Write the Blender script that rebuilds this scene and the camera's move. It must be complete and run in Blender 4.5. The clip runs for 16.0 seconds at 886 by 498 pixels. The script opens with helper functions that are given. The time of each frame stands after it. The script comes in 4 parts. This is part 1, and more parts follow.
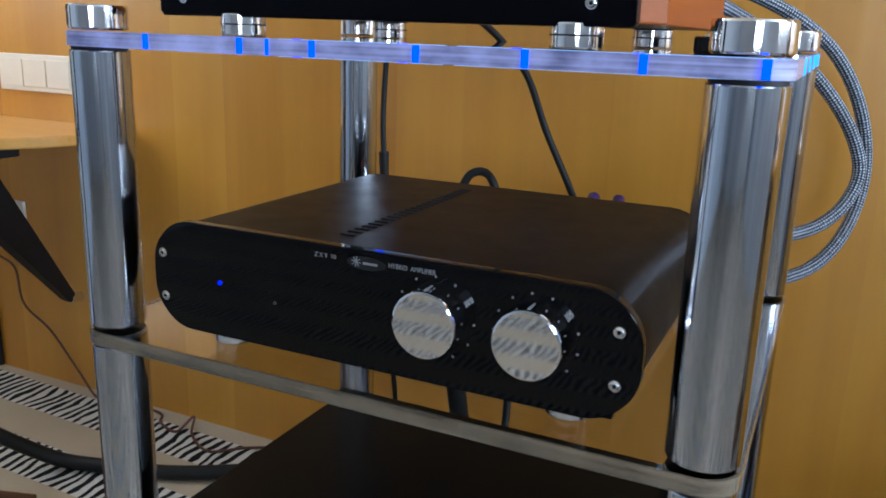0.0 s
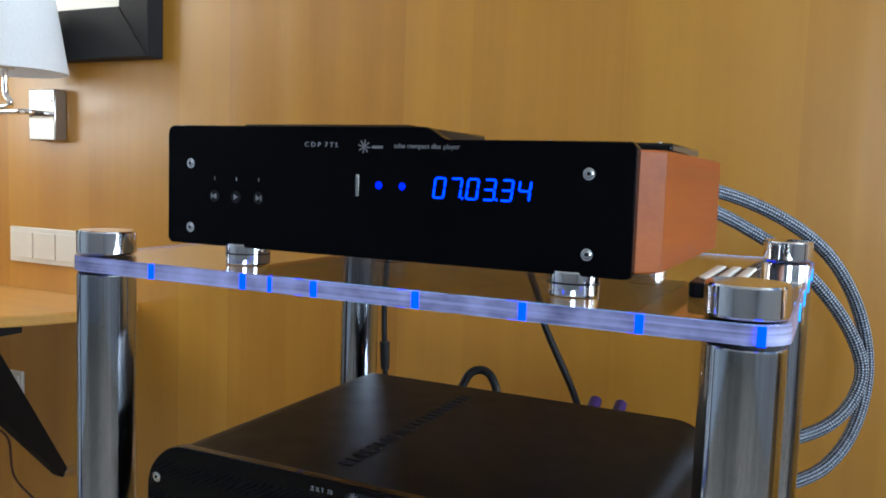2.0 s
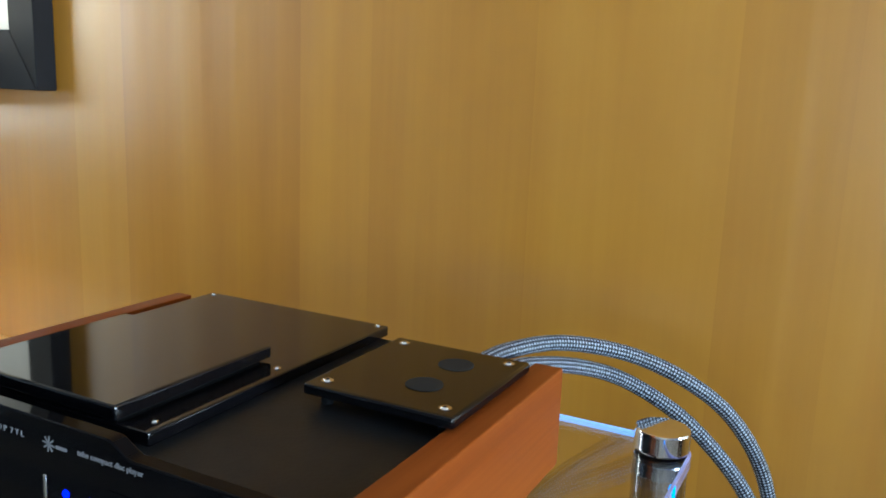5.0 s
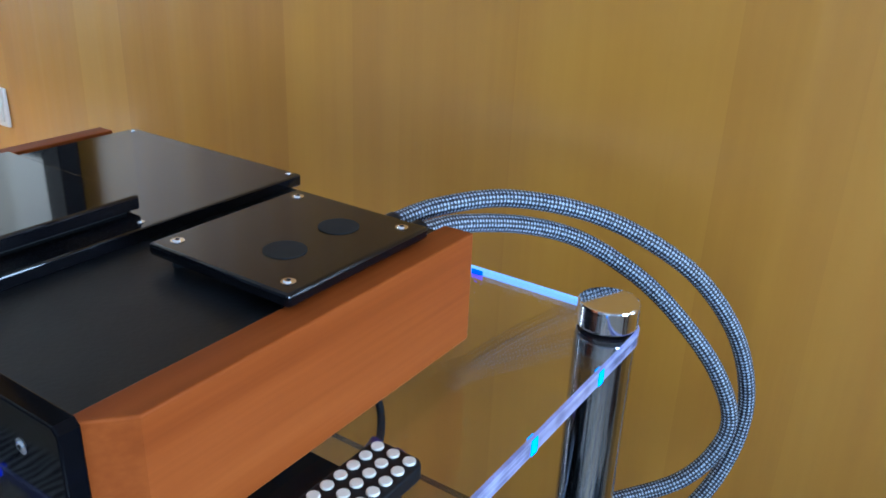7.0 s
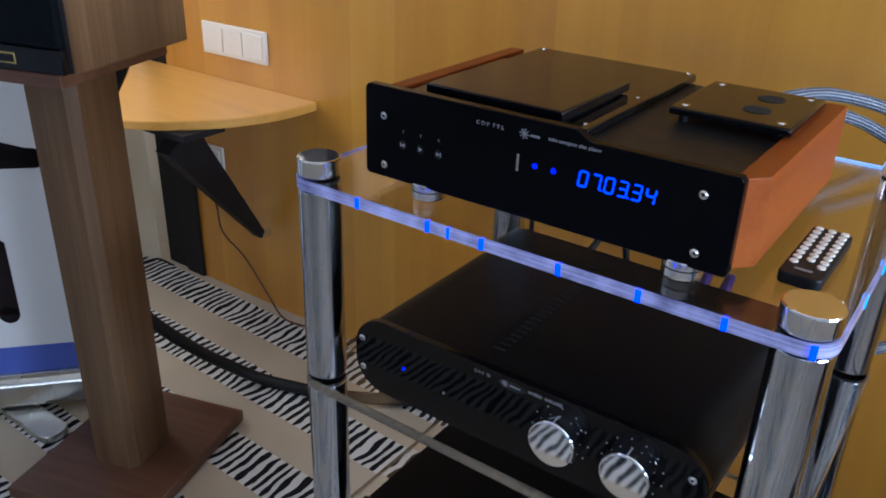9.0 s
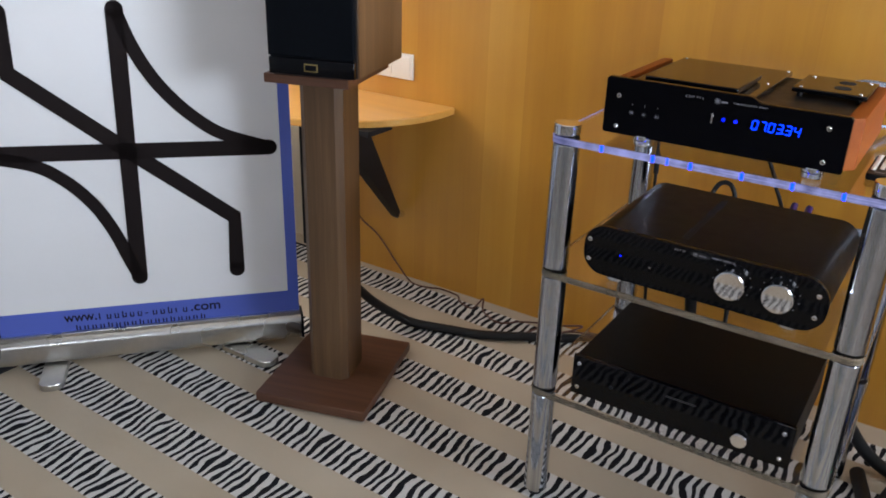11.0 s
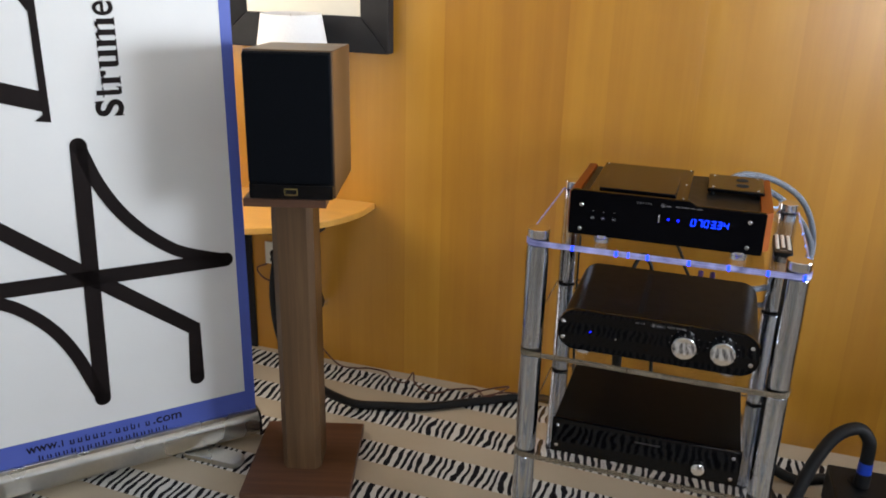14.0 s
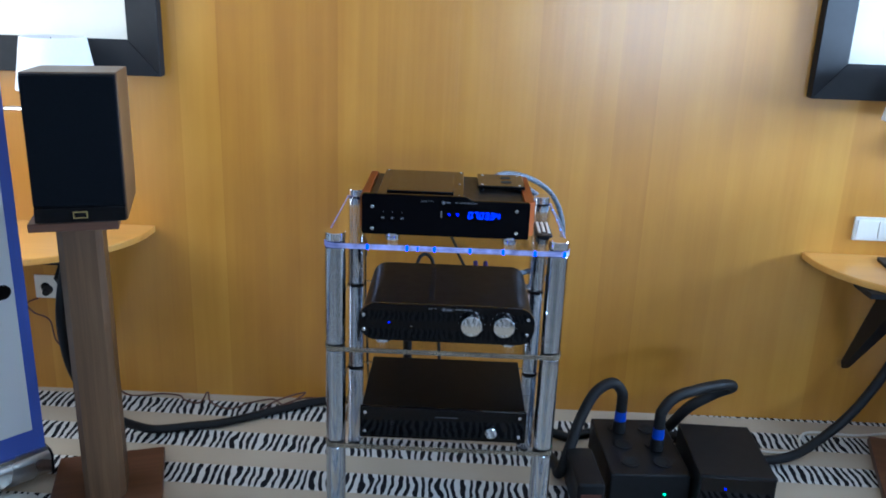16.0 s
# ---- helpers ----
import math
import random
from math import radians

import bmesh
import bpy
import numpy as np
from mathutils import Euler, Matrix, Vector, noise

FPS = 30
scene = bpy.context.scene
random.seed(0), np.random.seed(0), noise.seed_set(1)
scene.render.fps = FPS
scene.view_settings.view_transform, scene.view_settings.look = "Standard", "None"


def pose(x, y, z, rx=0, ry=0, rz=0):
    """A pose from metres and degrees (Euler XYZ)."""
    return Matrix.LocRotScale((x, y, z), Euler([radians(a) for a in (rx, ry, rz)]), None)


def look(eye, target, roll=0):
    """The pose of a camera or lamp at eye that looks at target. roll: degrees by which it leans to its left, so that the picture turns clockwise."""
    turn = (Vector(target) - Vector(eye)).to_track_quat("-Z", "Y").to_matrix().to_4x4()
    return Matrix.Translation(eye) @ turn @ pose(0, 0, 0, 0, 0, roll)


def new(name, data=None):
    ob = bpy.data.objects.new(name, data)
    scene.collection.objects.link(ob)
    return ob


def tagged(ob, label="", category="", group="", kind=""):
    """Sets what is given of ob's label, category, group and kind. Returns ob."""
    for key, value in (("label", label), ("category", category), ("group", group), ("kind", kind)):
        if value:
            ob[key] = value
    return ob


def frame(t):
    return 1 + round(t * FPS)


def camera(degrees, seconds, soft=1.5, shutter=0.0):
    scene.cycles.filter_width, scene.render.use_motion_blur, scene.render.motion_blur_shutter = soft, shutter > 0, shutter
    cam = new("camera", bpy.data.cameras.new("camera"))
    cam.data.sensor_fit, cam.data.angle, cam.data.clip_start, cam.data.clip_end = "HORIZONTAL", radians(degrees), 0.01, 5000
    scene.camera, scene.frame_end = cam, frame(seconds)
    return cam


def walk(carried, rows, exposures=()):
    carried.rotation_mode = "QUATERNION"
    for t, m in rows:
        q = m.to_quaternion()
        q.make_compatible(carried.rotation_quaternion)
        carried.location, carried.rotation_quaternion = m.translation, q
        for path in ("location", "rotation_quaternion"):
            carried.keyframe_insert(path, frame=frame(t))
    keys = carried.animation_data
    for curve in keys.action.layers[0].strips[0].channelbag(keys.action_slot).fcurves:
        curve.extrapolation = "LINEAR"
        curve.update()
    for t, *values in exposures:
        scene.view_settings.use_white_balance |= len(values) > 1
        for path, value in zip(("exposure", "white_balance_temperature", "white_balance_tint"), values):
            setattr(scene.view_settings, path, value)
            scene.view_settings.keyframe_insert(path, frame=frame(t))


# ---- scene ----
cam = camera(56.5, 16.0, 1.8)
PATH = [
    (0, (0.3, 0.231, 0.874), (-0.519, 1.984, 0.366), 1.9),
    (0.5, (0.302, 0.231, 0.903), (-0.551, 1.996, 0.508), 1.9),
    (1, (0.297, 0.238, 0.934), (-0.554, 2.021, 0.623), 2.0),
    (1.5, (0.296, 0.237, 0.957), (-0.563, 2.028, 0.719), 1.8),
    (2, (0.295, 0.242, 0.95), (-0.564, 2.039, 0.771), 1.9),
    (2.5, (0.299, 0.242, 0.93), (-0.556, 2.044, 0.785), 1.9),
    (3, (0.314, 0.259, 0.926), (-0.545, 2.06, 0.788), 1.9),
    (3.5, (0.309, 0.281, 0.963), (-0.549, 2.082, 0.824), 1.8),
    (4, (0.33, 0.32, 1.113), (-0.526, 2.12, 0.956), 1.8),
    (4.2, (0.343, 0.341, 1.178), (-0.52, 2.134, 0.985), 2.0),
    (6.3, (0.45, 0.677, 1.211), (-0.501, 2.297, 0.525), 2.4),
    (6.5, (0.453, 0.676, 1.211), (-0.504, 2.276, 0.486), 2.9),
    (7, (0.472, 0.653, 1.2), (-0.538, 2.188, 0.41), 2.3),
    (7.5, (0.457, 0.536, 1.208), (-0.571, 2.03, 0.365), 2.1),
    (8, (0.447, 0.373, 1.221), (-0.594, 1.847, 0.358), 1.8),
    (8.5, (0.415, 0.244, 1.23), (-0.624, 1.712, 0.356), 1.8),
    (9, (0.338, 0.127, 1.222), (-0.697, 1.597, 0.347), 1.8),
    (9.5, (0.308, -0.038, 1.264), (-0.73, 1.434, 0.395), 2.0),
    (10, (0.317, -0.19, 1.288), (-0.721, 1.286, 0.427), 2.0),
    (10.2, (0.337, -0.285, 1.288), (-0.698, 1.199, 0.436), 2.2),
    (12.3, (0.187, -0.887, 1.402), (-0.71, 0.731, 0.641), 0.7),
    (12.5, (0.134, -0.895, 1.43), (-0.739, 0.727, 0.652), 1.0),
    (13, (0.084, -1.014, 1.466), (-0.725, 0.652, 0.711), 0.9),
    (13.5, (0.039, -1.007, 1.485), (-0.65, 0.727, 0.764), 1.1),
    (14, (0.043, -1.002, 1.491), (-0.55, 0.782, 0.81), 1.3),
    (14.5, (0.047, -1.068, 1.498), (-0.416, 0.765, 0.844), 1.4),
    (15, (0.009, -1.136, 1.499), (-0.266, 0.742, 0.866), 1.8),
    (15.5, (-0.018, -1.17, 1.5), (-0.135, 0.727, 0.878), 2.0),
    (16, (-0.027, -1.192, 1.492), (-0.046, 0.712, 0.88), 2.2),
]
EXPOSURES = [(0.0, -0.30, 5750, 7), (1.5, -0.44, 5900, 6), (3.5, -0.50, 5800, 2), (4.2, -0.38, 5800, -1), (7.0, -0.36, 4800, 4), (8.0, -0.52, 4750, 8), (9.0, -0.44, 5500, 13), (9.5, -0.34, 5900, 16), (10.2, -0.30, 6150, 15), (12.5, -0.16, 6750, 15), (13.5, -0.22, 6850, 13), (14.0, -0.28, 6750, 12), (14.5, -0.10, 6750, 8), (15.0, 0.05, 6550, 5), (15.5, -0.05, 5500, 3), (16.0, -0.13, 4850, 5)]
walk(cam, [(t, look(eye, target, roll)) for t, eye, target, roll in PATH], EXPOSURES)

# ---- light: daylight through the windows of the room ----
world = bpy.data.worlds.new("sky")
scene.world = world
world.use_nodes = True
sky = world.node_tree.nodes.new("ShaderNodeTexSky")
sky.sky_type, sky.sun_disc = "NISHITA", False
sky.sun_elevation, sky.sun_rotation = radians(40), radians(150)
back = world.node_tree.nodes["Background"]
back.inputs["Strength"].default_value = 0.10
world.node_tree.links.new(sky.outputs[0], back.inputs["Color"])


def window_light(name, place, aim, wide, high, watts, colour):
    lamp = bpy.data.lights.new(name, "AREA")
    lamp.shape, lamp.size, lamp.size_y, lamp.energy, lamp.color = "RECTANGLE", wide, high, watts, colour
    ob = new(name, lamp)
    ob.matrix_world = look(place, aim)
    return ob


WEST, EAST, SOUTH, NORTH, TOP = -2.25, 2.75, -3.6, 1.560, 2.45
window_light("daylight_east", (EAST + 1.5, 0.6, 1.2), (0, 0.6, 1.2), 2.6, 1.4, 580, (0.80, 0.90, 1.0))
window_light("daylight_south", (1.78, SOUTH - 1.5, 1.2), (1.78, 0, 1.2), 2.8, 1.4, 170, (0.82, 0.91, 1.0))
window_light("daylight_west", (WEST - 0.04, 0.85, 1.68), (0, 1.1, 1.5), 1.1, 1.3, 40, (1.0, 0.93, 0.83))



# ---- materials ----
class Nodes:
    """A small helper to chain shader nodes."""

    def __init__(self, name):
        self.mat = bpy.data.materials.new(name)
        self.mat.use_nodes = True
        self.tree = self.mat.node_tree
        self.bsdf = self.tree.nodes["Principled BSDF"]
        self.coord = self.tree.nodes.new("ShaderNodeTexCoord")

    def put(self, kind, links=(), **values):
        n = self.tree.nodes.new(kind)
        for k, v in values.items():
            if k == "operation":
                n.operation = v
            elif k == "blend_type":
                n.blend_type = v
        for key, v in links:
            if hasattr(v, "is_output"):
                self.tree.links.new(v, n.inputs[key])
            else:
                n.inputs[key].default_value = v
        return n

    def math(self, op, a, b=0.0, c=0.0):
        return self.put("ShaderNodeMath", ((0, a), (1, b), (2, c)), operation=op).outputs[0]

    def scaled(self, source, scale):
        return self.put("ShaderNodeMapping", (("Vector", source), ("Scale", scale))).outputs[0]

    def noise(self, vector, scale, detail=3.0, rough=0.5):
        return self.put("ShaderNodeTexNoise", (("Vector", vector), ("Scale", scale), ("Detail", detail), ("Roughness", rough))).outputs["Fac"]

    def ramp(self, fac, *stops):
        n = self.put("ShaderNodeValToRGB", (("Fac", fac),))
        el = n.color_ramp.elements
        while len(el) < len(stops):
            el.new(0.5)
        for e, (p, c) in zip(el, stops):
            e.position, e.color = p, (*c, 1)
        return n.outputs["Color"]

    def mix(self, fac, a, b, blend="MIX"):
        n = self.put("ShaderNodeMixRGB", (("Fac", fac), ("Color1", a), ("Color2", b)), blend_type=blend)
        return n.outputs["Color"]

    def bump(self, height, strength, distance=0.002):
        n = self.put("ShaderNodeBump", (("Height", height), ("Strength", strength), ("Distance", distance)))
        self.tree.links.new(n.outputs[0], self.bsdf.inputs["Normal"])

    def set(self, **kw):
        for k, v in kw.items():
            socket = self.bsdf.inputs[k.replace("_", " ")]
            if hasattr(v, "is_output"):
                self.tree.links.new(v, socket)
            else:
                socket.default_value = (*v, 1) if isinstance(v, tuple) and len(v) == 3 else v
        return self


def plain(name, colour, rough, metal=0.0, vary=0.15, scale=40.0, bump=0.0, coat=0.0, spec=0.5):
    """A painted, plastic or metal surface with slight unevenness in colour and gloss."""
    n = Nodes(name)
    co = n.coord.outputs["Object"]
    f = n.noise(co, scale, 4)
    g = n.noise(co, scale * 0.13, 2)
    low = tuple(c * (1 - vary) for c in colour)
    high = tuple(min(1, c * (1 + vary)) for c in colour)
    col = n.ramp(n.math("ADD", n.math("MULTIPLY", f, 0.5), n.math("MULTIPLY", g, 0.5)), (0.3, low), (0.7, high))
    r = n.math("ADD", rough * 0.8, n.math("MULTIPLY", g, rough * 0.4))
    n.set(Base_Color=col, Roughness=r, Metallic=metal, Coat_Weight=coat, Specular_IOR_Level=spec)
    if bump:
        n.bump(f, bump)
    return n.mat


def grained(name, dark, mid, light, axis, rough, scale=1.0, coat=0.0, strip=0.0, contrast=1.0, pore=0.15, wavy=0.0, spec=0.5):
    """Wood with grain along one axis (0, 1, 2); strip: width of veneer leaves across x."""
    n = Nodes(name)
    co = n.coord.outputs["Object"]
    s = [28.0 * scale] * 3
    s[axis] = 1.1 * scale
    fine = [190.0 * scale] * 3
    fine[axis] = 5.0 * scale
    broad = [5.0 * scale] * 3
    broad[axis] = 0.55 * scale
    warp = n.noise(n.scaled(co, tuple(broad)), 1.0, 3)
    figure = n.noise(n.scaled(co, tuple(s)), 1.0, 5, 0.6)
    pores = n.noise(n.scaled(co, tuple(fine)), 1.0, 2)
    f = n.math("ADD", n.math("MULTIPLY", figure, 0.45), n.math("ADD", n.math("MULTIPLY", warp, 0.55 - pore), n.math("MULTIPLY", pores, pore)))
    if strip:
        x = n.put("ShaderNodeSeparateXYZ", (("Vector", co),)).outputs["X"]
        cell = n.math("FLOOR", n.math("DIVIDE", n.math("ADD", x, 0.027), strip))
        rnd = n.put("ShaderNodeTexWhiteNoise", (("Vector", n.put("ShaderNodeCombineXYZ", (("X", cell),)).outputs[0]),))
        f = n.math("ADD", n.math("MULTIPLY", f, 0.79), n.math("MULTIPLY", rnd.outputs["Value"], 0.19))
        mottle = n.noise(n.scaled(co, (9.0, 9.0, 5.0)), 1.0, 3)
        f = n.math("ADD", f, n.math("MULTIPLY", n.math("SUBTRACT", mottle, 0.5), 0.16))
    h = 0.2 / contrast
    col = n.ramp(f, (0.5 - h, dark), (0.5, mid), (0.5 + h, light))
    n.set(Base_Color=col, Roughness=n.math("ADD", rough * 0.85, n.math("MULTIPLY", figure, rough * 0.3)), Coat_Weight=coat, Coat_Roughness=0.26, Specular_IOR_Level=spec)
    if wavy:
        sway = list(s)
        sway[axis] = 0.5
        n.bump(n.math("ADD", n.noise(n.scaled(co, tuple(sway)), 1.0, 2), n.math("MULTIPLY", pores, 0.02)), 1.0, wavy)
    else:
        n.bump(pores, 0.3 * pore, 0.001)
    return n.mat


def glowing(name, colour, strength):
    n = Nodes(name)
    n.set(Base_Color=tuple(c * 0.5 for c in colour), Emission_Color=colour, Emission_Strength=strength, Roughness=0.4)
    return n.mat


def reflection_streaked_steel():
    """Polished drawn steel tube; lengthwise streaks in its colour imitate reflections of the room."""
    n = Nodes("polished_steel_tube")
    co = n.coord.outputs["Object"]
    wide = n.noise(n.scaled(co, (95, 95, 0.6)), 1.0, 2)
    fine = n.noise(n.scaled(co, (420, 420, 1.5)), 1.0, 2)
    f = n.math("ADD", n.math("MULTIPLY", wide, 0.65), n.math("MULTIPLY", fine, 0.35))
    n.set(Base_Color=n.ramp(f, (0.36, (0.40, 0.43, 0.49)), (0.5, (0.56, 0.60, 0.67)), (0.62, (0.76, 0.79, 0.86))), Metallic=1.0, Roughness=n.math("ADD", 0.06, n.math("MULTIPLY", fine, 0.07)))
    n.bump(f, 0.18, 0.0010)
    return n.mat


veneer = grained("honey_veneer", (0.39, 0.160, 0.015), (0.51, 0.235, 0.022), (0.61, 0.315, 0.04), 2, 0.36, 0.55, 0.9, 0.132, 0.9, 0.05, 0.003)
walnut = grained("walnut", (0.045, 0.023, 0.010), (0.112, 0.060, 0.027), (0.20, 0.115, 0.055), 2, 0.42, 1.2)
walnut_flat = grained("walnut_flat", (0.05, 0.02, 0.011), (0.10, 0.042, 0.022), (0.16, 0.075, 0.042), 0, 0.42, 1.2)
beech = grained("beech", (0.56, 0.265, 0.045), (0.68, 0.35, 0.068), (0.77, 0.43, 0.10), 0, 0.34, 1.0, 0.15)
cherry = grained("cherry_wood", (0.15, 0.032, 0.005), (0.22, 0.050, 0.007), (0.29, 0.075, 0.012), 1, 0.42, 1.4, 0.0, spec=0.12)
glass_black = plain("black_acrylic_front", (0.003, 0.003, 0.004), 0.03, vary=0.1, spec=0.2)
gloss_black = plain("gloss_black_acrylic", (0.003, 0.003, 0.004), 0.05, vary=0.1, spec=0.35)
front_black = plain("smoked_black_front", (0.003, 0.003, 0.004), 0.05, vary=0.1, spec=0.06)
satin_black = plain("satin_black_metal", (0.007, 0.008, 0.010), 0.42, vary=0.25, scale=300, bump=0.08, spec=0.2)
cover_black = plain("anodised_black_cover", (0.005, 0.005, 0.005), 0.38, vary=0.2, scale=260, bump=0.06, spec=0.06)
matt_black = plain("matt_black_paint", (0.008, 0.008, 0.010), 0.6, vary=0.3, spec=0.3)
rubber = plain("black_rubber", (0.008, 0.008, 0.009), 0.55, vary=0.3, scale=120, bump=0.1, spec=0.3)
cloth_black = plain("black_grille_cloth", (0.004, 0.005, 0.007), 0.95, vary=0.4, scale=900, bump=0.3, spec=0.06)
mirror_chrome = plain("mirror_chrome", (0.84, 0.84, 0.86), 0.04, 1.0, vary=0.02, scale=20)
chrome = plain("polished_chrome", (0.80, 0.80, 0.82), 0.06, 1.0, vary=0.03, scale=20)
steel = reflection_streaked_steel()
silver = plain("brushed_aluminium", (0.62, 0.61, 0.58), 0.28, 1.0, vary=0.08, scale=60)
nickel = plain("satin_nickel", (0.36, 0.34, 0.31), 0.22, 1.0, vary=0.06, scale=40)
white_plastic = plain("white_plastic", (0.78, 0.75, 0.68), 0.35, vary=0.04)
print_white = plain("white_print", (0.25, 0.25, 0.27), 0.5)
dim_print = plain("dim_grey_print", (0.05, 0.05, 0.056), 0.5)
paper = plain("cream_paper", (0.78, 0.73, 0.62), 0.3, vary=0.05, scale=12, coat=0.4)
paint_white = plain("white_ceiling_paint", (0.78, 0.77, 0.74), 0.8, vary=0.03, scale=90, bump=0.1)
paint_cream = plain("cream_wall_paint", (0.62, 0.56, 0.46), 0.8, vary=0.05, scale=60, bump=0.1)
wall_dark = plain("grey_wall_paint", (0.52, 0.56, 0.62), 0.8, vary=0.05, scale=60, bump=0.1)
banner_white = plain("white_banner_film", (0.80, 0.80, 0.80), 0.45, vary=0.03, scale=6)
banner_blue = plain("blue_banner_print", (0.085, 0.13, 0.50), 0.45, vary=0.05, scale=6)
banner_black = plain("black_banner_print", (0.014, 0.010, 0.010), 0.6, vary=0.1, spec=0.1)
brass_badge = plain("gold_badge", (0.55, 0.42, 0.16), 0.3, 1.0)
brown_flex = plain("brown_flex", (0.09, 0.03, 0.018), 0.5)
blue_shell = plain("blue_plug_shell", (0.012, 0.05, 0.42), 0.3, vary=0.2)
purple_shell = plain("violet_plug_shell", (0.03, 0.008, 0.09), 0.4, vary=0.2)
red_shell = plain("red_terminal", (0.35, 0.02, 0.015), 0.35, vary=0.2)
hole_black = plain("dark_hole", (0.002, 0.002, 0.002), 0.9)
blue_digit = glowing("blue_display_glow", (0.0, 0.028, 1.0), 7.0)
blue_led = glowing("blue_led_glow", (0.0, 0.006, 1.0), 6.0)
strip_led = glowing("blue_strip_led", (0.0, 0.022, 1.0), 8.0)
strip_glow = glowing("pale_strip_glow", (0.30, 0.55, 1.0), 1.3)
side_led_image = glowing("cyan_side_led_image", (0.0, 0.30, 1.0), 2.5)
green_led = glowing("green_led_glow", (0.0, 1.0, 0.3), 6.0)


def acrylic_material():
    n = Nodes("clear_acrylic")
    n.set(Base_Color=(0.97, 0.98, 1.0), Roughness=0.0, IOR=1.49, Transmission_Weight=1.0)
    return n.mat


def edge_material(name, colour, glow, strength, share, clear=0.0):
    """A sawn, polished acrylic edge; colour streaks imitate refracted light, emission imitates scattered light."""
    n = Nodes(name)
    co = n.coord.outputs["Object"]
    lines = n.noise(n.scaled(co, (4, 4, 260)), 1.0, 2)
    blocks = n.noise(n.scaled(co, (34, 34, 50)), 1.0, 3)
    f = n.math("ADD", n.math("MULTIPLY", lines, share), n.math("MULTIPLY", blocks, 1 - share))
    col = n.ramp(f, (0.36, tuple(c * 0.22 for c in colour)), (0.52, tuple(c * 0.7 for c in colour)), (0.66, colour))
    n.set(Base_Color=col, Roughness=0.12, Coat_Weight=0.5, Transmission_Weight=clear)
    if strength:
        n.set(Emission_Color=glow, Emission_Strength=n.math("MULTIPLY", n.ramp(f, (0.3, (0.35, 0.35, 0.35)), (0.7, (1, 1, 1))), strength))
    return n.mat


def cloth_through(name, colour, share):
    """Cloth that lets some light through."""
    n = Nodes(name)
    out = n.tree.nodes["Material Output"]
    weave = n.noise(n.coord.outputs["Object"], 350.0, 2)
    col = n.ramp(weave, (0.3, tuple(c * 0.92 for c in colour)), (0.7, colour))
    n.set(Base_Color=col, Roughness=0.85, Specular_IOR_Level=0.2)
    n.bump(weave, 0.15)
    soft = n.put("ShaderNodeBsdfTranslucent", (("Color", col),))
    mixer = n.put("ShaderNodeMixShader", ((0, share), (1, n.bsdf.outputs[0]), (2, soft.outputs[0])))
    n.tree.links.new(mixer.outputs[0], out.inputs["Surface"])
    return n.mat


def braid_material():
    n = Nodes("braided_sleeve")
    uv = n.coord.outputs["UV"]
    sep = n.put("ShaderNodeSeparateXYZ", (("Vector", uv),))
    a = n.math("ADD", n.math("MULTIPLY", sep.outputs["X"], 6.0), n.math("MULTIPLY", sep.outputs["Y"], 136.0))
    b = n.math("SUBTRACT", n.math("MULTIPLY", sep.outputs["X"], 6.0), n.math("MULTIPLY", sep.outputs["Y"], 136.0))
    wave = n.math("MULTIPLY", n.math("SINE", n.math("MULTIPLY", a, math.tau)), n.math("SINE", n.math("MULTIPLY", b, math.tau)))
    fray = n.math("MULTIPLY", n.math("SUBTRACT", n.noise(n.coord.outputs["Object"], 420.0, 2), 0.5), 0.9)
    col = n.ramp(n.math("ADD", n.math("MULTIPLY_ADD", wave, 0.5, 0.5), fray), (0.54, (0.007, 0.009, 0.018)), (0.80, (0.42, 0.48, 0.58)))
    n.set(Base_Color=col, Roughness=0.5)
    n.bump(wave, 0.4, 0.001)
    return n.mat


